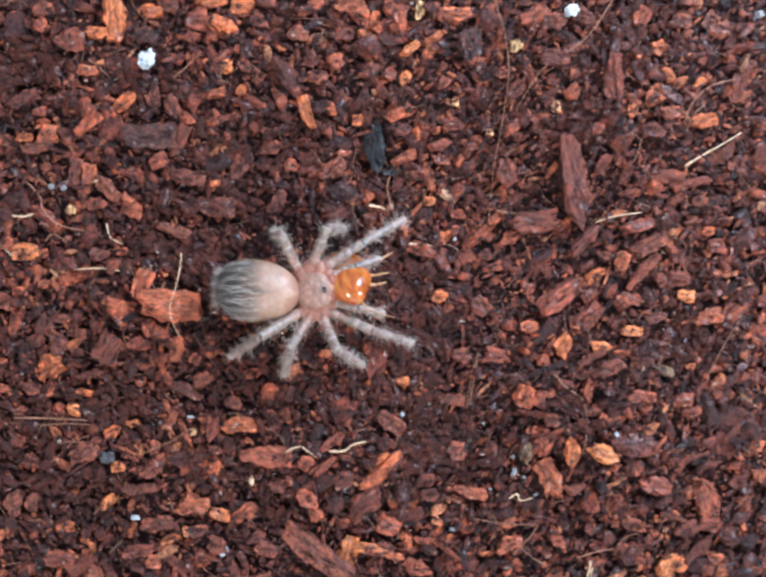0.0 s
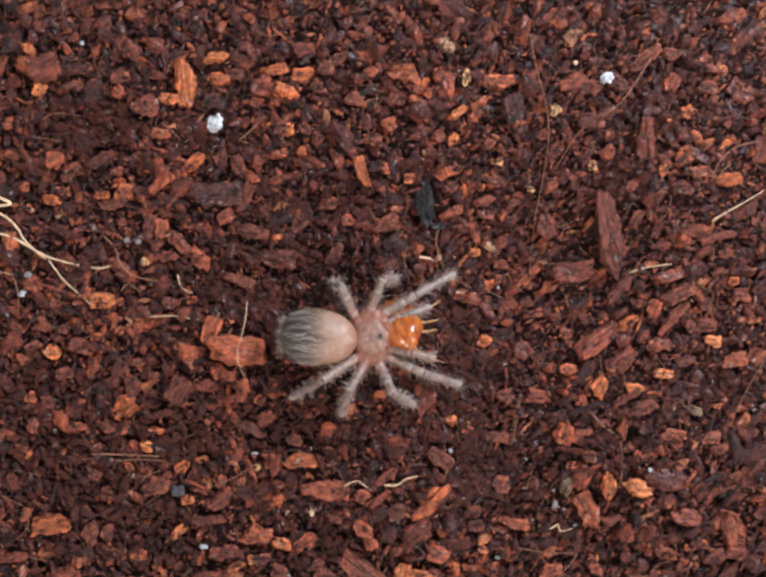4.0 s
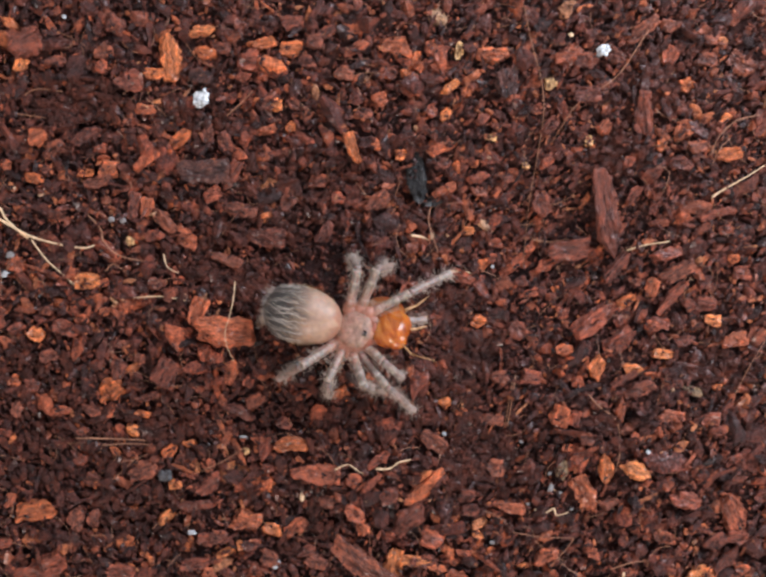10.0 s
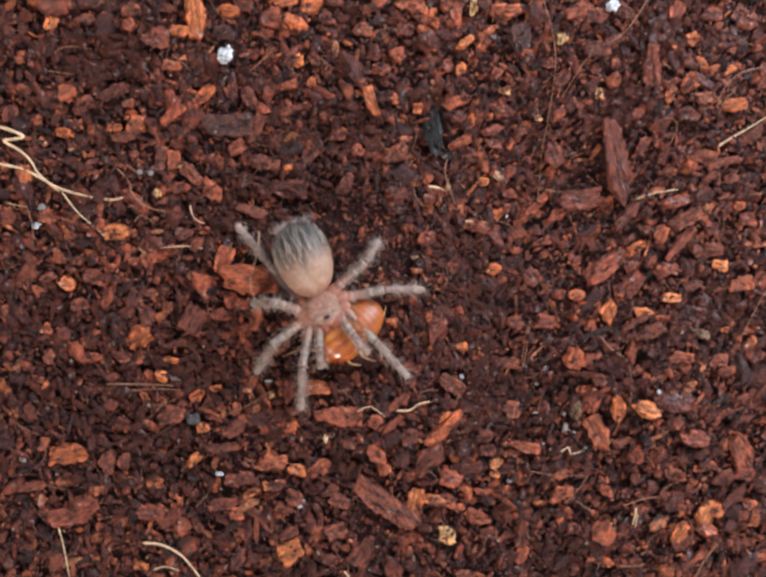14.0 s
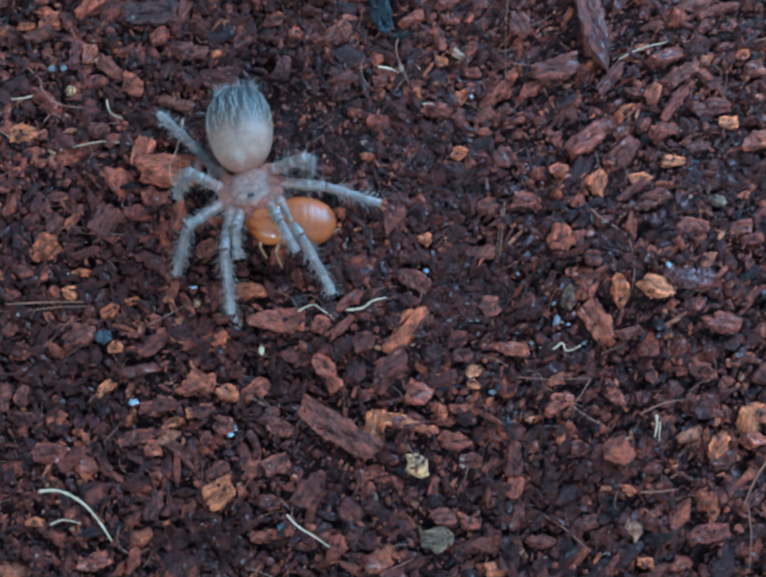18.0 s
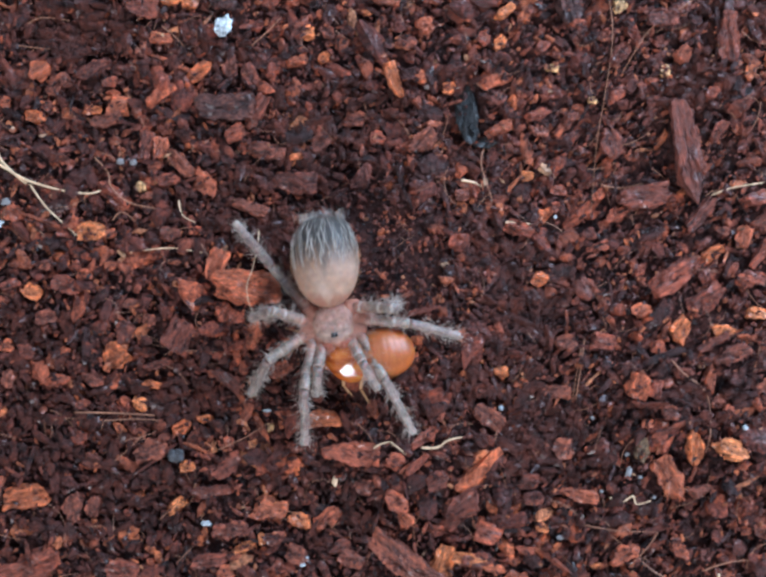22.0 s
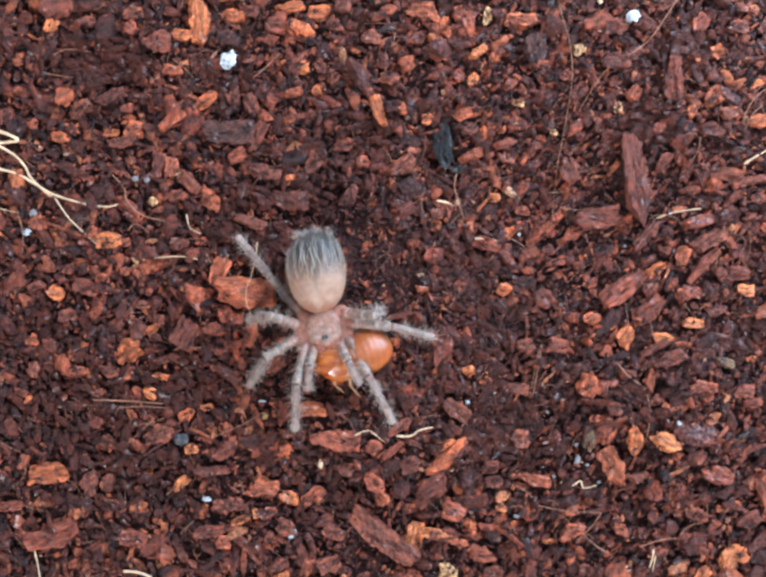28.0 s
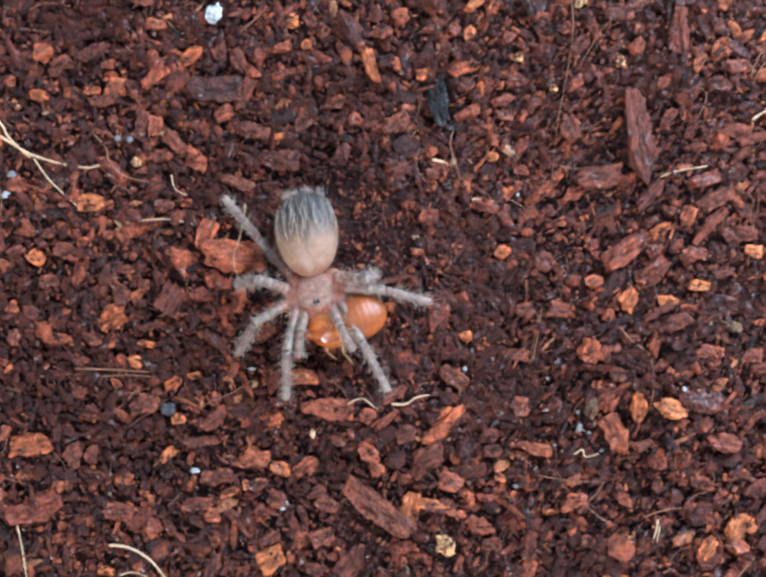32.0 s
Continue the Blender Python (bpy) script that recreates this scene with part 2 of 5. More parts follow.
M_LEG = gradient_skin("pale_leg_skin", 0, ((0.0, (0.21, 0.146, 0.118)), (0.28, (0.22, 0.156, 0.128)), (0.42, (0.295, 0.216, 0.176)), (0.58, (0.22, 0.156, 0.128)), (0.8, (0.305, 0.226, 0.186)), (1.0, (0.395, 0.302, 0.252))), 0.42, 0.4, 0.36)
M_ABDOMEN = gradient_skin("abdomen_skin", 0, ((0.0, (0.10, 0.080, 0.066)), (0.14, (0.066, 0.052, 0.043)), (0.38, (0.088, 0.068, 0.055)), (0.54, (0.16, 0.105, 0.078)), (0.70, (0.37, 0.225, 0.155)), (0.92, (0.40, 0.235, 0.155)), (1.0, (0.33, 0.16, 0.10))), 0.5, 0.2, 0.14, 0.11)
M_THIGH = gradient_skin("rosy_leg_skin", 0, ((0.0, (0.36, 0.135, 0.09)), (0.28, (0.30, 0.165, 0.12)), (0.55, (0.245, 0.17, 0.13)), (0.8, (0.25, 0.185, 0.145)), (1.0, (0.26, 0.20, 0.155))), 0.45, 0.4, 0.36)
M_CUFF = plain("whitish_joint_skin", (0.37, 0.285, 0.235), 0.4, depth=0.15, sss=0.4)
M_COXA = plain("rosy_hip_skin", (0.38, 0.155, 0.10), 0.5, depth=0.3, grain=900, sss=0.3)
M_CARAPACE = gradient_skin("carapace_skin", 0, ((0.0, (0.29, 0.125, 0.085)), (0.3, (0.31, 0.155, 0.11)), (0.62, (0.33, 0.18, 0.13)), (0.82, (0.35, 0.21, 0.155)), (1.0, (0.33, 0.13, 0.08))), 0.75, 0.35, 0.4)
M_BROW = plain("dark_eye_mound", (0.10, 0.08, 0.072), 0.35, depth=0.4, grain=2500)


def clear_plastic():
    """Lightly scuffed clear plastic: the light goes straight through, a little glances off."""
    m, n, l, s = material("scuffed_clear_plastic")
    n.remove(s)
    t, g, x = n.new("ShaderNodeBsdfTransparent"), n.new("ShaderNodeBsdfGlossy"), n.new("ShaderNodeMixShader")
    x.inputs[0].default_value = 0.036
    g.inputs["Roughness"].default_value = 0.215
    l.new(t.outputs[0], x.inputs[1])
    l.new(g.outputs[0], x.inputs[2])
    l.new(x.outputs[0], n["Material Output"].inputs[0])
    return m


M_PLASTIC = clear_plastic()


# ---- building helpers; meshes are drawn in millimetres ----
def part(name, bm, mats, parent=None, label="", at=None, smooth=True):
    """Links a bmesh drawn in millimetres as one mesh object, under a thing or a part if given."""
    bm.transform(Matrix.Scale(MM, 4))
    me = bpy.data.meshes.new(name)
    bm.to_mesh(me)
    bm.free()
    for m in mats if isinstance(mats, (list, tuple)) else (mats,):
        me.materials.append(m)
    if smooth:
        me.polygons.foreach_set("use_smooth", [True] * len(me.polygons))
    ob = new(name, me)
    ob.parent = parent
    if at is not None:
        ob.matrix_basis = at
    return tagged(ob, label=label)


def place(x, y, z, rx=0, ry=0, rz=0):
    return pose(x * MM, y * MM, z * MM, rx, ry, rz)


def hump(x, y, cx, cy, rx, ry):
    return np.exp(-(((x - cx) / rx) ** 2 + ((y - cy) / ry) ** 2))


# dips set where shade falls; dark crumbs in them put it into colour
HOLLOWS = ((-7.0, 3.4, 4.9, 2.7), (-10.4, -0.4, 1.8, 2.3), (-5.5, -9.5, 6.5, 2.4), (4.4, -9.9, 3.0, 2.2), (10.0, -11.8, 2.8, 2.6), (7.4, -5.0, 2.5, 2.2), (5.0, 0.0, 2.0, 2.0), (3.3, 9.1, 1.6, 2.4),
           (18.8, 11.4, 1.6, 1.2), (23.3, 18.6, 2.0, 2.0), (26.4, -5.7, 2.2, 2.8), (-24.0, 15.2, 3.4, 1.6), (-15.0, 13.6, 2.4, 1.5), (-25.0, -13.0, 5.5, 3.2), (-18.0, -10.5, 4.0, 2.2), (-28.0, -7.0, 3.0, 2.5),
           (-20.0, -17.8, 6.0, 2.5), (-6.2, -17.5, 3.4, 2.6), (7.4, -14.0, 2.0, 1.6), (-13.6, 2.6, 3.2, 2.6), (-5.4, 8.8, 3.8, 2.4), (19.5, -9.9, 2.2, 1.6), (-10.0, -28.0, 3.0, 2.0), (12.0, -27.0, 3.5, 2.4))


def blotch(x, y):
    """How far the bed is darkened for shade: 1 in the middle of the small hollows, 0 away from them."""
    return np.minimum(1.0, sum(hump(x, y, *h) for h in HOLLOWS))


def relief(x, y):
    """The height of the substrate: a shallow hollow round the spider, low mounds beside it."""
    return (-2.2 * hump(x, y, 10.5, 3, 8, 9) - 0.7 * hump(x, y, 1.5, 3, 6, 6) + 1.5 * hump(x, y, 21, -12, 7, 7) + 0.9 * hump(x, y, -3, -14, 9, 4.5)
            + 0.9 * hump(x, y, -20, 17, 7, 6) + 0.9 * hump(x, y, -12.5, -3.5, 5, 4) + 0.7 * hump(x, y, 25, 13, 7, 7)
            + 0.20 * np.sin(1.1 * x + 1.6 * np.sin(0.7 * y + 1)) * np.cos(0.9 * y + 1.2 * np.sin(0.8 * x)) + 0.5 * hump(x, y, -8, -26, 7, 6) - 0.5 * hump(x, y, 3, -21, 6, 4) + 0.4 * hump(x, y, 22, -30, 9, 7)
            - 0.75 * blotch(x, y))


# ---- the setting: substrate and the walls of the open tub ----
def build_ground():
    """The bed of substrate: fine where it is seen, coarse out to the tub's walls."""
    fine = np.arange(-46, 46.01, 1.0)
    xs = np.concatenate([[-130, -100, -75, -58], fine, [58, 75, 100, 130]])
    gx, gy = np.meshgrid(xs, xs - 6)
    rng = np.random.RandomState(3)
    gz = relief(gx, gy) - 0.55 + rng.uniform(-0.12, 0.12, gx.shape)
    n = len(xs)
    verts = np.stack([gx, gy, gz], -1).reshape(-1, 3) * MM
    i = (np.arange(n - 1)[:, None] * n + np.arange(n - 1)).ravel()
    faces = np.stack([i, i + 1, i + n + 1, i + n], 1)
    me = bpy.data.meshes.new("ground")
    me.from_pydata(verts.tolist(), [], faces.tolist())
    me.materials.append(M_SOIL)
    me.polygons.foreach_set("use_smooth", [True] * len(me.polygons))
    return tagged(new("ground", me), "bed of dark brown coconut husk substrate in the tub", "ground", kind="structure")


def slab(sx, sy, sz):
    bm = bmesh.new()
    bmesh.ops.create_cube(bm, size=1)
    bm.transform(Matrix.Diagonal((sx, sy, sz, 1)))
    bmesh.ops.bevel(bm, geom=bm.edges[:], offset=0.5, segments=2, affect="EDGES")
    return bm


ground = build_ground()
for name, x, y, sx, sy in (("wall_east", 131, -6, 2, 260), ("wall_west", -131, -6, 2, 260), ("wall_north", 0, 125, 259, 2), ("wall_south", 0, -137, 259, 2)):
    tagged(part(name, slab(sx, sy, 60), M_PLASTIC, at=place(x, y, 24.0), smooth=False), "clear plastic side of the spider tub", "tub wall", kind="structure")


# ---- the spider ----
def ball(rx, ry, rz, seg=20, rings=12):
    bm = bmesh.new()
    bmesh.ops.create_uvsphere(bm, u_segments=seg, v_segments=rings, radius=1)
    bm.transform(Matrix.Diagonal((rx, ry, rz, 1)))
    return bm


def spike(bm, base, tip, r, slot=0, bend=(0, 0, 0)):
    """A tapered bristle of three sides, bent once."""
    base, tip = Vector(base), Vector(tip)
    d = (tip - base).normalized()
    u = d.cross(Vector((0.31, 0.52, 0.79))).normalized()
    w = d.cross(u)
    mid = (base + tip) / 2 + Vector(bend)
    rings = []
    for p, q in ((base, r), (mid, r * 0.8)):
        rings.append([bm.verts.new(p + (u * math.cos(a) + w * math.sin(a)) * q) for a in (0, 2.094, 4.189)])
    end = bm.verts.new(tip)
    for k in range(3):
        j = (k + 1) % 3
        bm.faces.new((rings[0][k], rings[0][j], rings[1][j], rings[1][k])).material_index = slot
        bm.faces.new((rings[1][k], rings[1][j], end)).material_index = slot


def limb(profile, sides=10, rng=None, hairs=0, hair_len=(0.35, 0.8), slots=(0, 1), squash=1.0, cuff=0, r_hair=0.013):
    """A jointed limb along +x from (x, radius) rings, with bristles standing off it."""
    bm = bmesh.new()
    rings = []
    for x, r in profile:
        rings.append([bm.verts.new((x, r * math.cos(2 * math.pi * k / sides), squash * r * math.sin(2 * math.pi * k / sides))) for k in range(sides)])
    for i, (a, b) in enumerate(zip(rings, rings[1:])):
        for k in range(sides):
            j = (k + 1) % sides
            bm.faces.new((a[k], a[j], b[j], b[k])).material_index = cuff if cuff and i % 7 == 5 else slots[0]
    bm.faces.new(list(reversed(rings[0]))).material_index = slots[0]
    bm.faces.new(rings[-1]).material_index = slots[0]
    bmesh.ops.recalc_face_normals(bm, faces=bm.faces[:])
    x0, x1 = profile[0][0], profile[-1][0]
    for _ in range(hairs):
        x = rng.uniform(x0 + 0.1 * (x1 - x0), x1)
        r = np.interp(x, [p[0] for p in profile], [p[1] for p in profile])
        a = rng.uniform(0, 2 * math.pi)
        n = Vector((0, math.cos(a), math.sin(a)))
        ln = rng.uniform(*hair_len)
        lean = rng.uniform(0.2, 0.9)
        spike(bm, Vector((x, 0, 0)) + n * r * 0.9, Vector((x + ln * lean, 0, 0)) + n * (r + ln * math.sqrt(max(0.1, 1 - lean * lean * 0.8))), r_hair, slots[1],
              (rng.uniform(-0.05, 0.05), rng.uniform(-0.05, 0.05), 0.03))
    return bm


def joints(segments, r0, r1):
    """Rings for a limb of several joints, waisted where they meet."""
    total, x, rows = sum(segments), 0.0, []
    for s in segments:
        for f, k in ((0.012, 0.93), (0.12, 0.98), (0.35, 1.02), (0.6, 1.06), (0.82, 1.10), (0.93, 1.07), (0.988, 0.95)):
            rows.append((x + f * s, k * (r0 + (r1 - r0) * (x + f * s) / total)))
        x += s
    rows.append((x, 0.6 * r1))
    return rows


LEGS = {  # hip x, y, z in the spider's space; lengths of upper and lower leg
    "L1": (1.9, 1.45, -0.35, 3.7, 4.5), "L3": (1.2, 1.65, -0.4, 3.5, 4.2), "L4": (0.35, 1.35, -0.4, 3.5, 4.2),
    "R1": (1.9, -1.45, -0.35, 3.7, 4.5), "R2": (1.5, -1.65, -0.4, 3.5, 4.2), "R3": (0.85, -1.6, -0.4, 3.3, 4.0), "R4": (0.3, -1.3, -0.4, 4.1, 4.9),
    "PL": (2.4, 0.9, -0.3, 2.1, 2.3), "PR": (2.4, -0.9, -0.3, 2.1, 2.3),
}


def bag(u, a):
    """The skin of the abdomen, u from its rear (-1) to its front (1), a round it: pointed in front, blunt behind."""
    rear = max(0.0, -u)
    w = math.sqrt(max(0.0, 1 - abs(u) ** (2.1 if u > 0 else 3.4))) * (1 - 0.13 * rear)
    return Vector((3.15 * u, 2.22 * w * math.cos(a), (1.9 if math.sin(a) > 0 else 1.6) * w * math.sin(a)))


def build_spider():
    rng = random.Random(11)
    root = tagged(new("spider"), "small pale pink hairy spiderling feeding on the substrate", "spider")
    # head and chest
    bm = ball(1.52, 1.45, 0.60, 36, 20)
    for v in bm.verts:
        f = v.co.x / 1.45
        v.co.y *= 1.0 - 0.22 * max(0, f) ** 2 + 0.03 * math.cos(6 * math.atan2(v.co.y, v.co.x))
        v.co.z += 0.16 * max(0, f) - 0.10 * math.exp(-((v.co.x + 0.2) ** 2 + v.co.y ** 2) / 0.05) * (v.co.z > 0) + 0.022 * math.cos(8 * math.atan2(v.co.y, v.co.x + 0.2)) * min(1, math.hypot(v.co.x + 0.2, v.co.y)) * (v.co.z > 0)
    for _ in range(420):
        a, e = rng.uniform(0, 6.283), rng.uniform(0.05, 1.2)
        p = Vector((1.45 * math.cos(a) * math.cos(e), 1.36 * math.sin(a) * math.cos(e), 0.60 * math.sin(e)))
        spike(bm, p * 0.97, p * 1.03 + Vector((rng.gauss(0, 0.12) + 0.16 * math.cos(a), rng.gauss(0, 0.1) + 0.22 * math.sin(a), rng.uniform(0.02, 0.15))), 0.010, 1)
    carapace = part("carapace", bm, [M_CARAPACE, M_REDHAIR], root, "greyish pink shield with fine hairs", place(1.3, 0, 0))
    part("eye_mound", ball(0.20, 0.18, 0.10, 16, 10), M_BROW, carapace, "dark raised mound of the eyes", place(0.75, 0, 0.57))
    for k, (x, y) in enumerate(((0.80, 0.085), (0.80, -0.085), (0.66, 0.15), (0.66, -0.15), (0.82, 0.19), (0.82, -0.19))):
        part("eye", ball(0.07, 0.07, 0.06, 10, 6), M_EYE, carapace, "tiny black eye", place(x, y, 0.655 - 0.035 * (k > 1)))
    for hx, hy, hz, *_ in LEGS.values():
        bm = ball(1.0, 0.60, 0.44, 16, 10)
        for _ in range(60):
            a = rng.uniform(0.2, 2.9)
            p = Vector((rng.uniform(-0.3, 0.6), 0.46 * math.cos(a), 0.48 * math.sin(a)))
            spike(bm, p * 0.95, p * 1.25 + Vector((rng.uniform(0, 0.5), rng.uniform(-0.25, 0.25), rng.uniform(0.05, 0.35))), 0.009, 1)
        part("hip", bm, [M_COXA, M_REDHAIR], root, "rosy rounded hip", place(hx * 0.72 + 0.3, hy * 0.84, -0.28, 0, 0, math.degrees(math.atan2(hy, hx - 1.2))))
    # jaws
    for side in (1, -1):
        bm = limb(joints((1.15,), 0.66, 0.5), 14, rng, 140, (0.15, 0.5))
        jaw = part("jaw", bm, [M_JAW, M_REDHAIR], root, "reddish bulging jaw", place(2.2, 0.52 * side, 0.05, 0, 46, -4 * side))
        bm = limb([(0, 0.11), (0.3, 0.09), (0.6, 0.05), (0.75, 0.01)], 8)
        part("fang", bm, M_EYE, jaw, "dark curved fang", place(0.9, 0, -0.15, 0, 70, 0))
    # abdomen with its coat of long hairs
    bm = ball(1, 1, 1, 40, 28)
    for v in bm.verts:
        v.co = bag(v.co.x, math.atan2(v.co.z, v.co.y)) if abs(v.co.x) < 0.999 or v.co.yz.length > 0.01 else Vector((3.15 * v.co.x, 0, 0))
    abdomen = part("abdomen", bm, M_ABDOMEN, root, "plump peach abdomen, blackish towards the rear")
    bm = bmesh.new()

    def skin(x, a):
        return bag(max(-0.985, min(0.985, x / 3.15)), a)

    def lying_hair(x, a, ln, r, slot, veer):
        """A long hair that lies along the skin, combed to the rear."""
        steps, sides = 5, []
        for k in range(steps + 1):
            f = k / steps
            px, pa = max(x - ln * f, -2.95 - 0.25 * f), a + veer * f * f + 0.045 * math.sin(9 * f + 40 * veer)
            p = skin(max(px, -3.0), pa)
            p.x = px
            n = Vector((0, math.cos(pa), math.sin(pa)))
            sides.append((p + n * (0.03 + 0.14 * math.sin(2.2 * f)), n, r * (1 - 0.75 * f)))
        rings = [[bm.verts.new(p + off) for off in (n * q, n.cross(Vector((1, 0, 0))) * q, -n.cross(Vector((1, 0, 0))) * q)] for p, n, q in sides]
        for u, w in zip(rings, rings[1:]):
            for k in range(3):
                bm.faces.new((u[k], u[(k + 1) % 3], w[(k + 1) % 3], w[k])).material_index = slot

    for k in range(20):
        root_a, sway = math.pi * (0.05 + 0.90 * (k + 0.5) / 20), rng.gauss(0, 0.14)
        for _ in range(3):
            lying_hair(rng.uniform(-1.2, 0.6), root_a + rng.gauss(0, 0.06), rng.uniform(1.5, 2.7), rng.uniform(0.013, 0.021), 2, sway + rng.gauss(0, 0.09))
    for k in range(150):
        lying_hair(rng.uniform(-0.8, 2.2), rng.uniform(0.0, math.pi), rng.uniform(0.5, 1.0), 0.009, 3, rng.gauss(0, 0.1))
    for k in range(70):
        lying_hair(rng.uniform(-2.0, -0.2), rng.uniform(0.2, math.pi - 0.2), rng.uniform(0.7, 1.4), 0.022, 4, rng.gauss(0, 0.2))
    for tuft in (1, -1):
        for _ in range(18):
            b = Vector((-2.6, 1.2 * tuft + rng.gauss(0, 0.2), 0.5 + rng.gauss(0, 0.3)))
            spike(bm, b, b + Vector((-rng.uniform(0.5, 1.0), 0.18 * tuft + rng.gauss(0, 0.22), rng.uniform(-0.1, 0.3))), 0.010, rng.choice((0, 3, 1)), (0, -0.06 * tuft, 0.04))
    for k in range(110):
        b = Vector((-2.9, rng.uniform(-1.45, 1.45), rng.uniform(-0.3, 0.9)))
        b.x += 0.35 * (b.y / 1.45) ** 2
        spike(bm, b, b + Vector((-rng.uniform(0.25, 0.75), 0.18 * b.y + rng.gauss(0, 0.12), rng.uniform(0, 0.3))), 0.013, (1, 0, 2)[k % 3])
    for side in (1, -1):
        for _ in range(30):
            x = rng.uniform(-2.2, 1.2)
            b = skin(x, math.pi / 2 - side * rng.uniform(1.2, 1.6))
            spike(bm, b * 0.98, b + Vector((-rng.uniform(0.25, 0.5), side * rng.uniform(0.05, 0.22), 0.05)), 0.009, 0)
    tagged(part("abdomen_hairs", bm, [M_HAIR, M_DARKHAIR, M_COAT, M_SHANK, M_BLACKHAIR], abdomen, "long white hairs combed to the rear"), kind="stuff")
    for side in (1, -1):
        part("spinneret", limb(joints((0.35, 0.4), 0.2, 0.09), 8), M_CARAPACE, abdomen, "short dull spinneret", place(-1.9, 0.35 * side, -1.0, 0, 14, 180 - 14 * side))
    # legs and feelers: an upper part from the hip, a lower part from the knee
    legs = {}
    for key, (hx, hy, hz, up, low) in LEGS.items():
        feeler = key[0] == "P"
        r = 0.31 if feeler else 0.325
        bm = limb(joints((0.28 * up, 0.44 * up, 0.28 * up), r * 1.22, r), 14, rng, 50 if feeler else 95, (0.3, 0.95), cuff=2, r_hair=0.011)
        leg = part("feeler" if feeler else "leg", bm, [M_THIGH, M_HAIR, M_CUFF], root, "translucent rosy upper leg")
        cuts = (0.5 * low, 0.5 * low) if feeler else (0.40 * low, 0.33 * low, 0.27 * low)
        bm = limb(joints(cuts, r * 0.97, r * (0.92 if feeler else 0.84)), 14, rng, 90 if feeler else 170, (0.25, 0.95), cuff=2, r_hair=0.012)
        for side in (0.07, -0.07):
            spike(bm, (low - 0.05, side, 0), (low + 0.16, side, -0.08), 0.03, 1)
        shin = part("feeler_tip" if feeler else "shin", bm, [M_LEG, M_HAIR, M_CUFF], leg, "whitish fuzzy lower leg")
        legs[key] = (leg, shin)
    return root, abdomen, legs


spider, abdomen, legs = build_spider()


# ---- the insect it eats ----
def build_prey():
    root = tagged(new("feeder_insect"), "glossy amber insect held in the spider's jaws", "insect")
    # six overlapping rings of the hind body
    for k in range(6):
        x = 0.12 + 0.31 * k
        w = 1.82 * math.sqrt(max(0.12, 1 - ((k - 2.2) / 5.6) ** 2))
        bm = ball(1.45, w, 0.74 * w, 36, 18)
        for v in bm.verts:
            v.co.z *= 0.95 if v.co.z > 0 else 0.8
            v.co.x += 0.05 * math.cos(2 * v.co.y)
        part("body_ring", bm, M_DUSK, root, "amber ring of the hind body", place(x, 0.05 * k, -0.05 * k))
    bm = ball(1.75, 1.75, 1.2, 56, 36)
    for v in bm.verts:
        v.co.y *= 1 - 0.12 * max(0, -v.co.x / 1.75)
        if v.co.z > 0:
            v.co.z += 0.13 * abs(math.sin(2.6 * v.co.y + 0.5 + 0.5 * math.sin(2 * v.co.x))) * v.co.z + 0.06 * math.sin(4.2 * v.co.x + 1.5 * v.co.y) * v.co.z
    for a, tilt, d in ((200, 0.34, 0.94), (265, 0.46, 0.98), (320, 0.38, 0.95), (20, 0.5, 0.99), (110, 0.4, 0.94)):
        n = Vector((tilt * math.cos(math.radians(a)), tilt * math.sin(math.radians(a)), 1)).normalized()
        for v in bm.verts:
            over = v.co.dot(n) - d * 1.26
            if over > 0:
                v.co -= n * over * 0.85
    part("thorax", bm, M_AMBER, root, "smooth shining amber front body", place(-1.2, -0.05, 0.0))
    part("head", ball(0.55, 0.75, 0.6, 18, 10), M_AMBER, root, "small amber head", place(-2.7, -0.2, -0.25))
    rng = random.Random(5)
    limbs = []
    for name, label, x, y, a, cuts in (("antenna", "long thin tan antenna", -2.6, -0.3, -167, (2.1, 2.0)), ("insect_leg", "thin tan leg", 0.5, -1.1, -109, (1.6, 1.9)),
                                ("insect_leg", "thin tan leg", -0.4, -1.2, -138, (1.0, 1.2)), ("insect_leg", "thin tan leg", -1.7, -1.1, -120, (0.9, 0.9))):
        thick = 0.06 if name == "antenna" else 0.11
        bm = limb([(0, thick), (cuts[0] * 0.5, thick * 1.1), (cuts[0], thick * 0.8)], 8, rng, 5 if thick > 0.1 else 0, (0.15, 0.25), (0, 0))
        leg = part(name, bm, M_SHANK, root, label, place(x, y, -0.2, 0, 4, a))
        bm = limb([(0, thick * 0.8), (cuts[1] * 0.6, thick * 0.6), (cuts[1], thick * 0.25)], 8, rng, 5 if thick > 0.1 else 0, (0.12, 0.2), (0, 0))
        part(name + "_tip", bm, M_SHANK, leg, "", place(cuts[0], 0, 0, 0, 14, 38))
        limbs.append((leg, x, y))
    return root, limbs


prey, prey_limbs = build_prey()


# ---- bark chips, roots and grit that lie loose on the substrate ----
CHIP_LABELS = {
    "O": "bright orange chip of coconut bark on the substrate", "F": "fox-red block of coconut bark on the substrate", "R": "reddish brown flake of bark on the substrate", "B": "dull brown flake of bark on the substrate",
    "D": "dusky purplish brown flake of bark", "K": "blackened charred piece of bark", "G": "weathered greyish piece of bark", "T": "pale tan crumb of husk",
}
chip_rng = random.Random(21)
PLACED = [(-3.5, -1.2, 5.0)]  # the bare spot under the spider; x, y and reach of what lies on the bed, so that no lump is strewn over it
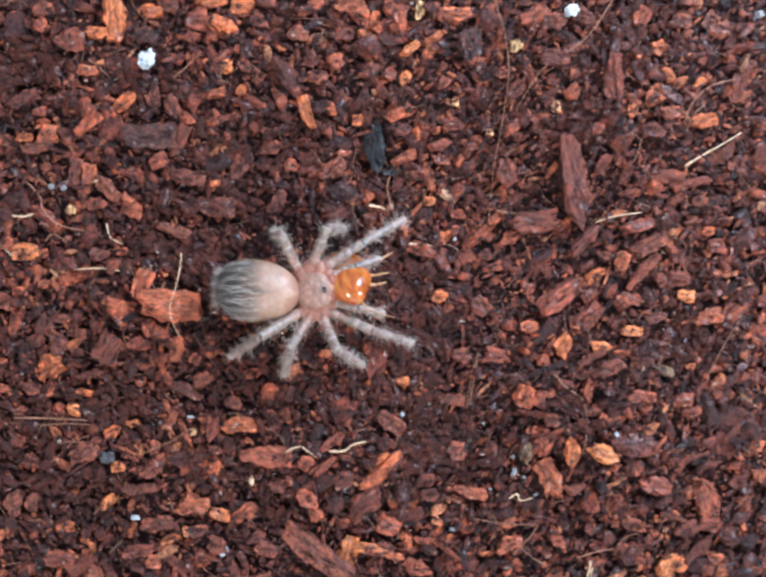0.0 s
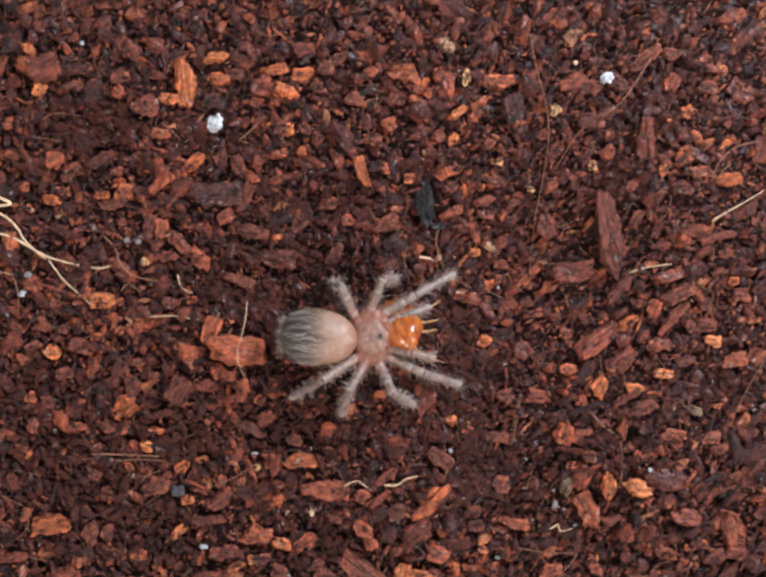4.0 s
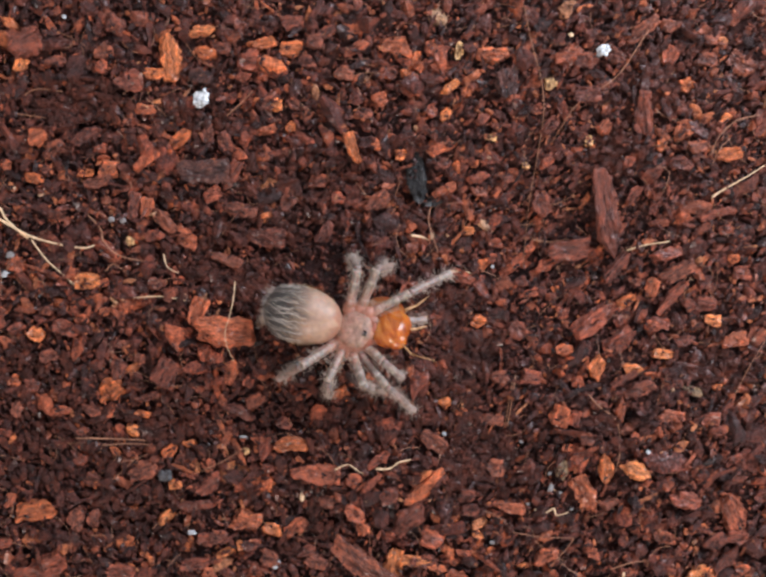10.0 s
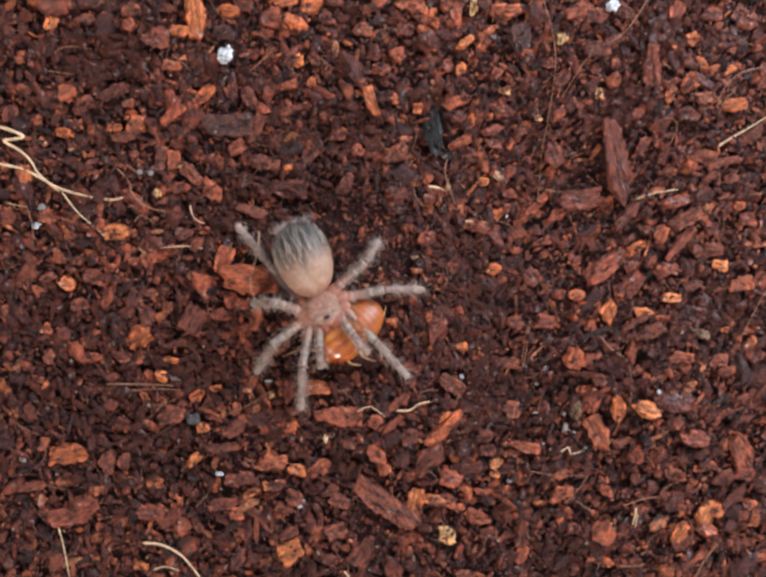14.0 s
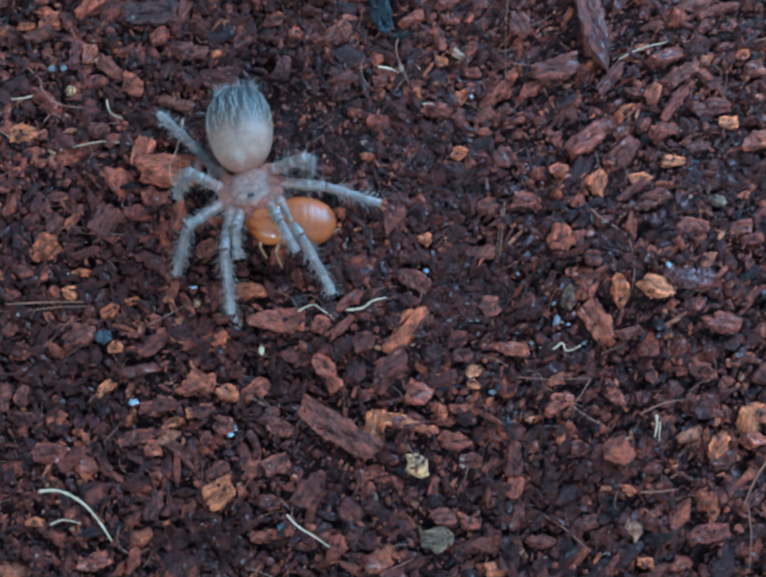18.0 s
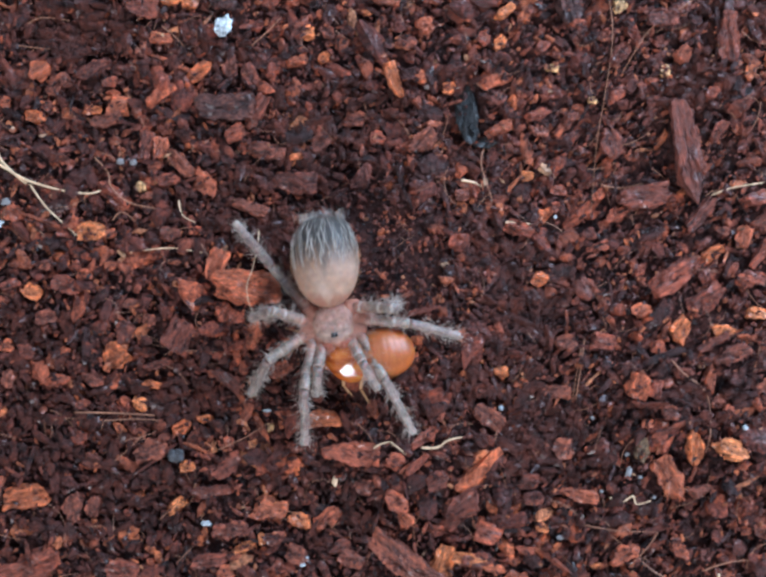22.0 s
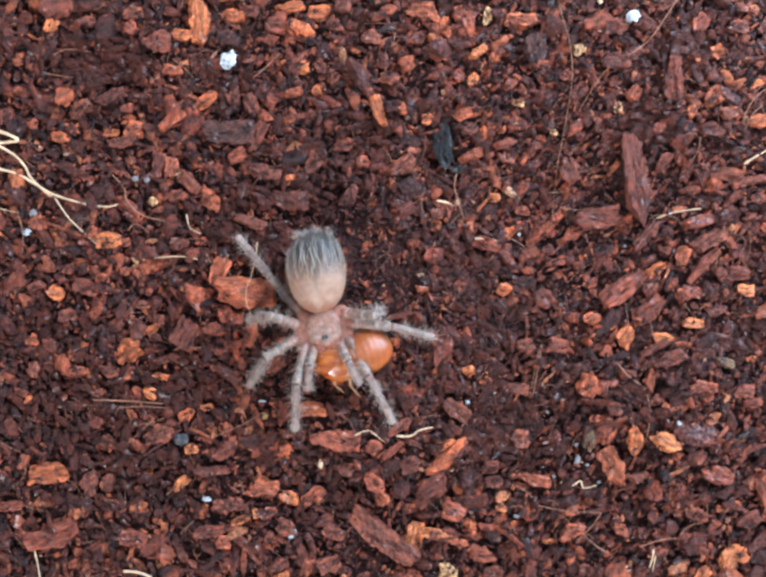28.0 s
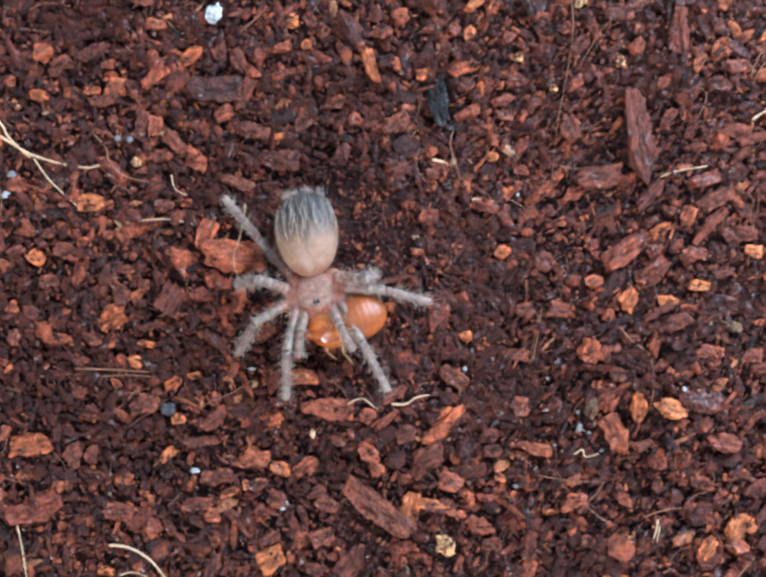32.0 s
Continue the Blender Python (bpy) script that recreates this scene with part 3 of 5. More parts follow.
CHIP_TOPS = []  # x, y, spread and height of each chip, for the dust that lies on it


def chip(x, y, length, width, turn, tone):
    """One chip of bark: an uneven slab, broken off along flat faces, ridged along its grain."""
    rng = chip_rng
    thick = min(0.85 * width, 0.5 + 0.33 * width)
    PLACED.append((x, y, 0.4 * length + 0.3 * width))
    CHIP_TOPS.append((x, y, 0.35 * width, 0.35 * width, 0.33 * thick + 0.12))
    bm = bmesh.new()
    bmesh.ops.create_icosphere(bm, subdivisions=4 if length > 2.0 else 3, radius=1)
    half = Vector((0.53 * length, 0.53 * width, 0.55 * thick))
    seed = Vector((rng.uniform(0, 99), rng.uniform(0, 99), rng.uniform(0, 99)))
    cuts = []
    boxy = rng.uniform(0.35, 0.85)
    for k in range(rng.randint(3, 6)):
        a = rng.uniform(0, 2 * math.pi)
        cuts.append((Vector((math.cos(a), math.sin(a), rng.uniform(-0.25, 0.35))).normalized(), rng.uniform(0.62, 0.88)))
    cuts.append((Vector((rng.uniform(-0.3, 0.3), rng.uniform(-0.3, 0.3), 1)).normalized(), rng.uniform(0.4, 0.7)))
    bend = rng.uniform(-0.10, 0.10)
    if length > 2.2 * width:
        boxy, cuts = 0.85, [(n, max(d, 0.80)) for n, d in cuts]
    for v in bm.verts:
        p = v.co / max(abs(v.co.x), abs(v.co.y), abs(v.co.z)) * boxy + v.co * (1 - boxy)
        for n, d in cuts:
            over = p.dot(n) - d
            if over > 0:
                p -= n * over
        q = Vector((p.x * half.x, p.y * half.y, p.z * half.z))
        rag = noise.noise_vector(q * (1.5 / max(0.6, 0.55 * width)) + seed)
        fine = noise.noise(Vector((q.x * 0.8, q.y * 3.2, q.z * 3.2)) + seed)
        torn = noise.noise_vector(q * (4.5 / max(0.6, 0.55 * width)) + seed)
        q += Vector((rag.x * 0.20 * width + torn.x * 0.09 * width, rag.y * 0.17 * width + torn.y * 0.09 * width, rag.z * 0.10 * thick + 0.34 * min(0.6, thick) * fine * (p.z > 0)))
        q.y += bend * q.x * q.x / max(1, length)
        v.co = q
    z = float(relief(x, y)) + 0.07 * thick + 0.10
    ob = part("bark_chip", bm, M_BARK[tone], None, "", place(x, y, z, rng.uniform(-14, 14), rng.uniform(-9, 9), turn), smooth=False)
    return tagged(ob, CHIP_LABELS[tone], "bark chip", "loose bark chips on the substrate")


def fibre(tone, r, *points, lift=0.30):
    """One root or husk fibre, drawn as a smooth tapering tube that rises and dips a little."""
    rng = chip_rng
    pts = [Vector((x, y, float(relief(x, y)) + lift + rng.uniform(0, 0.18))) for x, y in points]
    line = []
    for k in range(len(pts) - 1):
        a, b, c, d = pts[max(0, k - 1)], pts[k], pts[k + 1], pts[min(len(pts) - 1, k + 2)]
        for i in range(6):
            t = i / 6
            line.append(0.5 * (2 * b + (c - a) * t + (2 * a - 5 * b + 4 * c - d) * t * t + (3 * b - a - 3 * c + d) * t ** 3))
    line.append(pts[-1])
    bm = bmesh.new()
    rings = []
    for k, p in enumerate(line):
        d = (line[min(k + 1, len(line) - 1)] - line[max(k - 1, 0)]).normalized()
        u = d.cross(Vector((0, 0, 1))).normalized()
        w = u.cross(d)
        f = k / (len(line) - 1)
        q = r * 0.66 * (1.0 - 0.5 * f) * rng.uniform(0.82, 1.15) * (0.4 if k in (0, len(line) - 1) else 1)
        rings.append([bm.verts.new(p + (u * math.cos(m * math.pi / 3) + w * math.sin(m * math.pi / 3)) * q) for m in range(6)])
    for a, b in zip(rings, rings[1:]):
        for k in range(6):
            bm.faces.new((a[k], a[(k + 1) % 6], b[(k + 1) % 6], b[k]))
    bm.faces.new(list(reversed(rings[0])))
    bm.faces.new(rings[-1])
    ob = part("root_fibre", bm, M_STRAW if tone == "straw" else M_ROOT)
    return tagged(ob, "pale straw-coloured root lying on the substrate" if tone == "straw" else "thin brown husk fibre on the substrate", "root", "roots and fibres on the substrate")


GRIT = {"W": (M_WHITE, "white lump of perlite on the substrate"), "P": (M_PALE, "pale grey grain of grit"), "K": (M_SLATE, "dark grey lump of grit"),
        "T": (M_STRAW, "pale straw-coloured crumb of husk")}


def pebble(x, y, length, width, turn, tone):
    rng = chip_rng
    PLACED.append((x, y, 0.5 * length + 0.6))
    bm = bmesh.new()
    bmesh.ops.create_icosphere(bm, subdivisions=3, radius=0.5)
    seed = Vector((rng.uniform(0, 99), rng.uniform(0, 99), 0))
    for v in bm.verts:
        v.co *= 1 + 0.55 * noise.noise(v.co * 3.4 + seed) + 0.30 * noise.noise(v.co * 9 + seed)
    bm.transform(Matrix.Diagonal((length, width, 0.8 * width, 1)))
    m, label = GRIT[tone]
    ob = part("grit", bm, m, None, "", place(x, y, float(relief(x, y)) + 0.3 * width + 0.15, 0, 0, turn), smooth=False)
    return tagged(ob, label, "grit", "grains of grit on the substrate")


chip(-28.04, 20.01, 2.60, 2.25, 29, "R")
chip(-28.37, 18.30, 1.33, 0.98, 60, "O")
chip(-25.56, 18.44, 1.57, 0.77, -1, "B")
chip(-16.56, 18.80, 3.50, 1.56, -84, "O")
chip(-19.51, 16.85, 2.23, 1.58, -15, "R")
chip(-17.73, 17.44, 1.56, 0.95, 1, "O")
chip(-14.26, 20.97, 2.26, 0.85, 11, "O")
chip(-13.86, 19.25, 1.69, 1.15, 1, "O")
chip(-9.36, 20.01, 2.28, 0.84, 16, "O")
chip(-7.09, 19.65, 1.90, 1.14, 5, "O")
chip(-2.72, 17.77, 1.90, 1.14, 0, "B")
chip(-14.22, 17.34, 1.68, 1.33, 1, "D")
chip(-27.34, 12.62, 1.54, 1.33, 39, "R")
chip(-23.47, 12.60, 2.40, 1.19, 29, "B")
chip(-13.67, 12.84, 1.58, 1.27, 80, "B")
chip(-12.36, 12.40, 1.81, 1.06, -70, "B")
chip(-8.21, 15.17, 0.95, 0.91, 0, "O")
chip(-1.30, 14.64, 1.52, 0.95, 0, "B")
chip(-2.13, 11.79, 2.46, 0.84, -75, "O")
chip(-15.92, 12.44, 1.97, 0.96, 40, "O")
chip(-11.79, 9.46, 2.73, 1.06, 60, "R")
chip(-13.88, 9.64, 3.97, 1.96, 5, "D")
chip(-27.36, 9.22, 1.53, 0.95, 0, "O")
chip(-18.43, 7.16, 1.74, 1.06, 80, "R")
chip(-7.24, 7.59, 1.82, 1.29, 60, "B")
chip(-3.26, 7.81, 1.07, 1.06, 1, "R")
chip(-9.13, 4.73, 3.03, 1.37, -8, "B")
chip(-15.39, 4.52, 1.83, 1.44, -30, "R")
chip(-17.86, 4.70, 1.52, 0.95, 20, "R")
chip(-19.95, 4.20, 0.76, 0.72, 0, "T")
chip(-17.10, 6.03, 2.35, 0.95, -45, "B")
chip(-28.88, 2.39, 1.52, 1.22, -60, "R")
chip(-23.17, 1.08, 1.90, 1.33, 0, "O")
chip(-17.64, 0.90, 1.38, 0.95, 0, "R")
chip(-4.40, 4.95, 2.06, 1.06, 70, "B")
chip(-11.03, 6.81, 2.28, 1.14, 0, "B")
chip(-12.15, 2.82, 2.36, 0.91, -20, "B")
chip(-22.40, 9.04, 2.29, 0.98, 10, "B")
chip(-5.74, 14.42, 1.14, 0.76, 30, "B")
chip(-10.86, 17.41, 1.36, 0.84, 1, "R")
chip(-5.76, 18.60, 1.29, 0.84, 0, "B")
chip(-4.25, 20.88, 1.52, 0.84, 30, "B")
chip(6.39, 19.59, 1.36, 0.61, 80, "T")
chip(9.05, 19.23, 2.35, 1.06, 0, "R")
chip(13.70, 17.05, 1.05, 0.95, 70, "T")
chip(13.68, 13.60, 1.94, 0.99, 45, "R")
chip(8.95, 12.75, 0.92, 0.57, 0, "T")
chip(16.45, 16.01, 2.31, 1.59, 9, "B")
chip(20.90, 14.62, 3.10, 1.33, -85, "R")
chip(24.11, 13.27, 2.10, 1.43, 35, "R")
chip(24.63, 16.95, 1.50, 1.16, -10, "O")
chip(22.38, 12.08, 1.27, 0.74, 86, "O")
chip(17.97, 13.54, 1.19, 1.06, 61, "R")
chip(27.64, 11.33, 2.08, 0.94, 12, "O")
chip(27.43, 14.15, 1.09, 0.68, 25, "O")
chip(24.07, 10.65, 1.72, 1.12, -0, "B")
chip(10.21, 17.16, 2.93, 1.67, 89, "D")
chip(18.43, 6.57, 7.44, 1.71, -83, "R")
chip(15.25, 3.74, 3.64, 1.62, 5, "R")
chip(13.23, 7.52, 2.02, 1.52, -69, "R")
chip(20.40, 8.13, 1.78, 0.87, 57, "R")
chip(11.88, 10.62, 0.57, 0.53, -0, "T")
chip(3.03, 9.41, 4.02, 1.39, -83, "K")
chip(4.41, 7.66, 1.56, 0.93, 11, "K")
chip(-0.02, 7.59, 2.22, 1.30, 45, "B")
chip(5.36, 14.62, 1.13, 0.84, 60, "O")
chip(5.65, 16.69, 1.59, 0.68, 40, "O")
chip(2.22, 17.68, 1.29, 0.76, -30, "O")
chip(7.37, 5.29, 0.86, 0.78, 0, "O")
chip(9.54, 4.34, 1.17, 0.78, 0, "R")
chip(9.35, 3.09, 1.01, 0.78, 0, "R")
chip(6.69, 1.67, 2.16, 1.06, -15, "R")
chip(13.58, 2.59, 1.72, 0.97, 21, "R")
chip(27.00, 6.72, 2.80, 0.76, 12, "R")
chip(27.61, 5.41, 0.99, 0.83, 0, "R")
chip(22.96, 3.40, 2.46, 0.91, 8, "R")
chip(28.99, 2.01, 1.29, 1.14, 0, "R")
chip(18.87, 19.21, 2.11, 1.14, -31, "B")
chip(20.95, 21.30, 3.04, 0.99, 40, "B")
chip(23.21, 21.68, 1.89, 1.07, 0, "B")
chip(16.62, 18.84, 2.26, 1.14, -0, "B")
chip(12.71, 14.92, 1.13, 0.75, -0, "B")
chip(25.99, 18.80, 1.75, 1.08, 0, "B")
chip(2.69, 3.89, 1.34, 0.85, 1, "B")
chip(11.67, 1.22, 1.15, 0.86, 0, "B")
chip(23.90, 2.00, 3.00, 1.14, 31, "B")
chip(-12.08, -3.11, 4.18, 2.48, -4, "F")
chip(-14.39, -1.47, 2.35, 1.40, 77, "F")
chip(-13.71, -4.73, 1.14, 1.37, 69, "R")
chip(-16.62, -6.09, 2.42, 2.06, 59, "R")
chip(-21.43, -7.65, 2.06, 1.67, 35, "O")
chip(-27.34, -3.12, 1.45, 1.22, 0, "O")
chip(-27.78, -7.30, 1.22, 1.03, 0, "R")
chip(-29.23, -6.92, 1.06, 0.95, 0, "R")
chip(-25.42, -9.30, 1.75, 0.95, 5, "R")
chip(-20.67, -5.94, 1.60, 1.30, 90, "B")
chip(-19.70, -10.87, 1.29, 0.91, -30, "O")
chip(-18.37, -8.13, 2.38, 0.61, 15, "R")
chip(-16.65, -12.56, 1.37, 0.91, 35, "O")
chip(-7.12, -11.88, 2.80, 1.12, 8, "O")
chip(-5.02, -14.09, 3.91, 1.42, -5, "R")
chip(-11.81, -6.05, 1.93, 1.05, 74, "R")
chip(-27.48, -17.17, 3.42, 1.67, 10, "O")
chip(-10.53, -17.99, 2.43, 1.62, -14, "R")
chip(-8.37, -18.73, 1.44, 1.08, -40, "O")
chip(-6.55, -18.53, 2.16, 1.07, 41, "R")
chip(-13.39, -14.99, 2.23, 1.29, 30, "R")
chip(-16.14, -15.02, 0.99, 0.83, 1, "O")
chip(-17.01, -17.88, 1.53, 0.91, 35, "O")
chip(-13.58, -19.56, 1.45, 0.95, 1, "R")
chip(-26.51, -21.92, 3.19, 1.90, 20, "R")
chip(-20.62, -22.08, 1.60, 1.21, 0, "R")
chip(-2.01, -14.64, 1.35, 1.05, -0, "R")
chip(-1.83, -17.36, 1.93, 1.18, -27, "R")
chip(-4.08, -16.38, 1.43, 0.97, 0, "B")
chip(-23.88, -13.17, 1.07, 0.95, 0, "R")
chip(-22.74, -14.88, 1.67, 0.95, -20, "B")
chip(-18.93, -14.09, 2.29, 1.44, 20, "B")
chip(-24.25, -17.92, 2.05, 1.14, 75, "B")
chip(-8.63, -20.82, 1.66, 1.13, -30, "B")
chip(-8.62, -13.77, 0.99, 0.75, 1, "R")
chip(-9.81, -8.42, 1.66, 1.14, 20, "B")
chip(-10.72, -12.49, 0.99, 0.53, 20, "T")
chip(-7.52, -10.21, 1.52, 0.98, 0, "B")
chip(-22.95, -9.18, 1.52, 1.14, 0, "B")
chip(-4.85, -21.21, 1.90, 1.06, -21, "B")
chip(-10.15, -19.89, 1.52, 0.91, 1, "B")
chip(-26.40, -1.21, 1.37, 0.76, 15, "B")
chip(8.13, -2.08, 1.12, 0.95, -10, "O")
chip(11.21, -2.65, 1.70, 1.25, -56, "R")
chip(17.40, -1.83, 3.97, 1.45, 34, "R")
chip(22.57, -1.99, 1.71, 0.99, -20, "R")
chip(25.97, -0.54, 2.12, 1.14, -5, "R")
chip(19.37, -3.52, 2.88, 1.43, 35, "R")
chip(22.49, -4.55, 1.65, 0.76, -10, "O")
chip(17.45, -5.61, 1.84, 1.26, 64, "O")
chip(20.27, -5.76, 1.42, 0.83, 8, "O")
chip(28.61, -3.29, 2.45, 1.13, 5, "R")
chip(12.24, -6.51, 1.73, 1.39, 1, "R")
chip(9.97, -6.64, 1.60, 1.08, 0, "B")
chip(5.36, -8.60, 1.11, 0.91, -0, "O")
chip(14.40, -9.57, 1.89, 1.41, 69, "R")
chip(15.67, -9.72, 1.35, 0.89, 79, "R")
chip(25.03, -7.53, 1.54, 0.69, -20, "G")
chip(16.55, -11.18, 1.10, 1.04, 2, "B")
chip(18.00, -13.68, 2.26, 1.13, 89, "O")
chip(20.18, -13.63, 2.39, 1.28, -15, "O")
chip(16.41, -15.72, 3.19, 1.58, -60, "R")
chip(9.52, -13.77, 1.66, 1.36, 0, "B")
chip(24.26, -16.03, 2.39, 1.31, -9, "R")
chip(28.59, -17.27, 2.87, 1.92, -69, "R")
chip(10.48, -16.81, 2.41, 0.76, -11, "R")
chip(2.53, -17.80, 3.68, 1.77, 36, "R")
chip(1.00, -15.81, 1.73, 1.17, 20, "R")
chip(1.22, -21.52, 2.46, 1.46, 80, "O")
chip(3.70, -21.34, 2.36, 1.08, 1, "R")
chip(13.34, -20.59, 2.04, 1.14, 26, "R")
chip(17.08, -20.33, 1.52, 0.91, -50, "R")
chip(26.34, -9.66, 1.68, 0.97, -1, "R")
chip(4.39, -11.69, 2.34, 1.44, -40, "B")
chip(9.35, -9.91, 1.82, 1.13, 0, "B")
chip(20.67, -7.42, 2.42, 1.12, 15, "B")
chip(14.93, -4.33, 1.51, 0.92, 21, "R")
chip(22.83, -9.43, 1.55, 0.97, -0, "B")
chip(19.81, -10.55, 1.33, 0.96, 1, "B")
chip(7.46, -17.02, 1.29, 0.93, 0, "B")
chip(26.91, -19.55, 1.75, 1.18, 30, "B")
chip(22.67, -19.12, 1.68, 1.10, -0, "B")
chip(4.26, -19.39, 1.91, 1.43, -20, "R")
chip(-8.73, -25.35, 2.07, 1.69, 27, "O")
chip(-20.17, -22.01, 1.61, 1.31, -3, "R")
chip(-1.14, -21.56, 6.00, 1.81, -40, "B")
chip(-2.92, -25.32, 2.63, 1.41, 58, "R")
chip(-5.69, -26.12, 1.33, 1.19, -3, "B")
chip(-17.04, -29.22, 2.33, 1.25, 7, "R")
chip(-21.23, -26.53, 1.27, 0.62, -12, "O")
chip(-13.30, -25.99, 2.06, 1.07, 80, "B")
chip(6.56, -22.70, 2.12, 1.16, -11, "R")
chip(7.44, -23.94, 1.34, 1.02, 7, "R")
chip(10.29, -24.04, 2.22, 1.14, 81, "R")
chip(10.15, -25.85, 1.51, 1.00, 66, "R")
chip(4.07, -24.17, 1.47, 1.42, -3, "T")
chip(4.92, -28.97, 2.00, 1.71, -3, "G")
chip(25.32, -22.29, 1.98, 1.23, 73, "O")
chip(23.25, -23.88, 2.05, 1.08, 59, "O")
chip(21.91, -29.40, 2.43, 1.48, 5, "R")
chip(4.95, -25.64, 1.33, 0.57, 77, "R")
chip(7.94, -18.98, 0.84, 0.65, -4, "O")
chip(3.09, -21.24, 2.40, 0.78, -13, "O")
chip(5.63, -27.53, 1.63, 1.11, -3, "B")
chip(7.17, -27.92, 1.31, 0.86, -3, "R")
chip(-5.90, -28.15, 1.94, 0.74, 12, "R")
chip(-1.53, -29.18, 1.71, 1.13, 67, "R")
chip(17.39, -26.45, 1.09, 0.68, -13, "O")
chip(20.06, -31.09, 1.49, 0.89, -3, "R")
chip(17.81, -30.98, 1.02, 0.77, -3, "O")
chip(26.28, -22.09, 1.37, 1.14, -3, "O")
chip(16.81, -19.82, 1.06, 0.64, -65, "R")
chip(11.57, -29.35, 1.84, 0.91, -3, "B")
chip(-12.74, -19.26, 1.48, 0.93, -3, "B")
chip(-9.05, -23.85, 1.58, 0.99, 27, "B")
chip(-5.18, -23.57, 1.90, 1.30, 18, "B")
chip(14.44, -28.28, 1.55, 0.90, 17, "B")
chip(14.57, -23.65, 1.25, 0.95, -3, "B")
chip(-14.59, -29.33, 1.53, 0.99, 58, "R")
chip(-26.88, -22.37, 3.62, 1.51, 13, "R")
chip(-30.25, -19.83, 2.30, 0.76, 6, "R")
chip(-31.81, 11.03, 1.57, 1.19, 82, "R")
chip(-19.49, 7.08, 2.02, 1.01, 86, "R")
chip(25.31, -23.46, 1.78, 1.44, -39, "R")
chip(23.51, -24.56, 2.17, 1.41, 30, "R")
chip(-20.98, 21.41, 1.81, 1.27, -40, "B")
chip(-21.74, 19.31, 1.45, 1.27, 80, "B")
chip(-21.94, 17.97, 1.09, 0.91, -50, "R")
chip(-12.58, 19.69, 1.45, 0.91, 0, "B")
chip(-10.48, 18.74, 1.81, 1.63, 0, "R")
chip(-18.50, 14.73, 1.63, 0.73, 0, "R")
chip(-25.95, 11.48, 1.81, 1.27, 20, "B")
chip(-22.13, 11.67, 0.91, 0.73, 0, "R")
chip(-21.55, 9.95, 1.63, 1.27, 0, "R")
chip(-23.46, 9.76, 1.27, 0.73, 0, "O")
chip(-29.77, 10.33, 0.73, 0.73, 0, "R")
chip(-26.52, 9.95, 1.09, 0.73, -20, "B")
chip(-13.34, 8.04, 1.45, 1.09, 30, "R")
chip(-7.04, 21.79, 1.63, 1.27, 0, "R")
chip(-5.32, 20.27, 1.45, 1.09, 0, "B")
chip(-1.88, 19.69, 2.18, 0.73, 35, "R")
chip(1.18, 19.88, 2.54, 1.45, 0, "R")
chip(4.04, 19.88, 1.27, 0.91, 80, "R")
chip(1.94, 18.74, 1.09, 0.73, 0, "R")
chip(-3.98, 16.64, 0.73, 0.54, 0, "O")
chip(0.03, 15.68, 1.27, 1.09, 0, "R")
chip(-6.85, 15.30, 1.27, 0.73, -60, "B")
chip(4.23, 14.73, 1.02, 0.91, -30, "R")
chip(8.24, 14.15, 1.27, 0.73, 50, "R")
chip(-8.95, 13.20, 1.63, 0.73, 15, "R")
chip(-7.04, 13.39, 0.91, 0.73, 60, "O")
chip(1.75, 11.29, 0.91, 0.73, 0, "O")
chip(5.19, 10.72, 1.45, 0.91, 0, "B")
chip(5.38, 8.61, 2.18, 0.73, 25, "R")
chip(8.05, 9.57, 1.81, 0.73, 15, "R")
chip(8.05, 8.54, 1.45, 0.73, -10, "B")
chip(-4.94, 9.19, 1.81, 1.09, 0, "B")
chip(15.31, 19.31, 2.36, 1.45, 0, "R")
chip(23.33, 19.12, 1.81, 1.45, 75, "R")
chip(28.68, 18.74, 2.18, 1.81, -40, "B")
chip(10.73, 15.87, 1.09, 0.54, 10, "R")
chip(16.84, 12.43, 0.91, 0.73, 80, "T")
chip(19.89, 10.72, 1.09, 0.91, 20, "R")
chip(25.24, 11.86, 1.63, 0.91, 10, "B")
chip(10.34, 9.57, 0.91, 0.73, 0, "B")
chip(-25.56, 6.32, 1.27, 0.91, -20, "B")
chip(-27.67, 1.74, 0.58, 0.54, 0, "O")
chip(-16.01, 1.17, 1.09, 0.65, 0, "R")
chip(-21.94, 0.97, 0.91, 0.73, 0, "R")
chip(-29.77, -1.13, 0.91, 0.73, 80, "R")
chip(-23.65, -1.89, 1.09, 0.73, 0, "R")
chip(-21.74, -1.32, 0.91, 0.65, 0, "R")
chip(-29.00, -2.65, 1.45, 0.80, 20, "R")
chip(-24.80, -2.65, 2.18, 1.09, -15, "R")
chip(-20.41, -3.99, 1.45, 0.54, 10, "B")
chip(-26.33, -4.95, 1.45, 1.09, 0, "B")
chip(-19.07, -5.14, 0.94, 0.87, 0, "B")
chip(-12.77, -4.95, 1.09, 0.73, 0, "R")
chip(-10.28, -6.86, 0.91, 0.73, 60, "R")
chip(12.25, 0.21, 1.45, 0.73, 20, "R")
chip(14.35, 0.59, 0.65, 0.54, 40, "O")
chip(20.66, 1.17, 1.09, 0.54, -20, "B")
chip(21.80, 0.78, 1.45, 1.09, 70, "R")
chip(19.89, -0.36, 1.45, 0.91, 30, "O")
chip(23.33, 0.02, 3.27, 0.80, 45, "R")
chip(24.86, -0.74, 1.09, 1.02, 0, "R")
chip(26.77, -1.89, 1.27, 0.91, 0, "O")
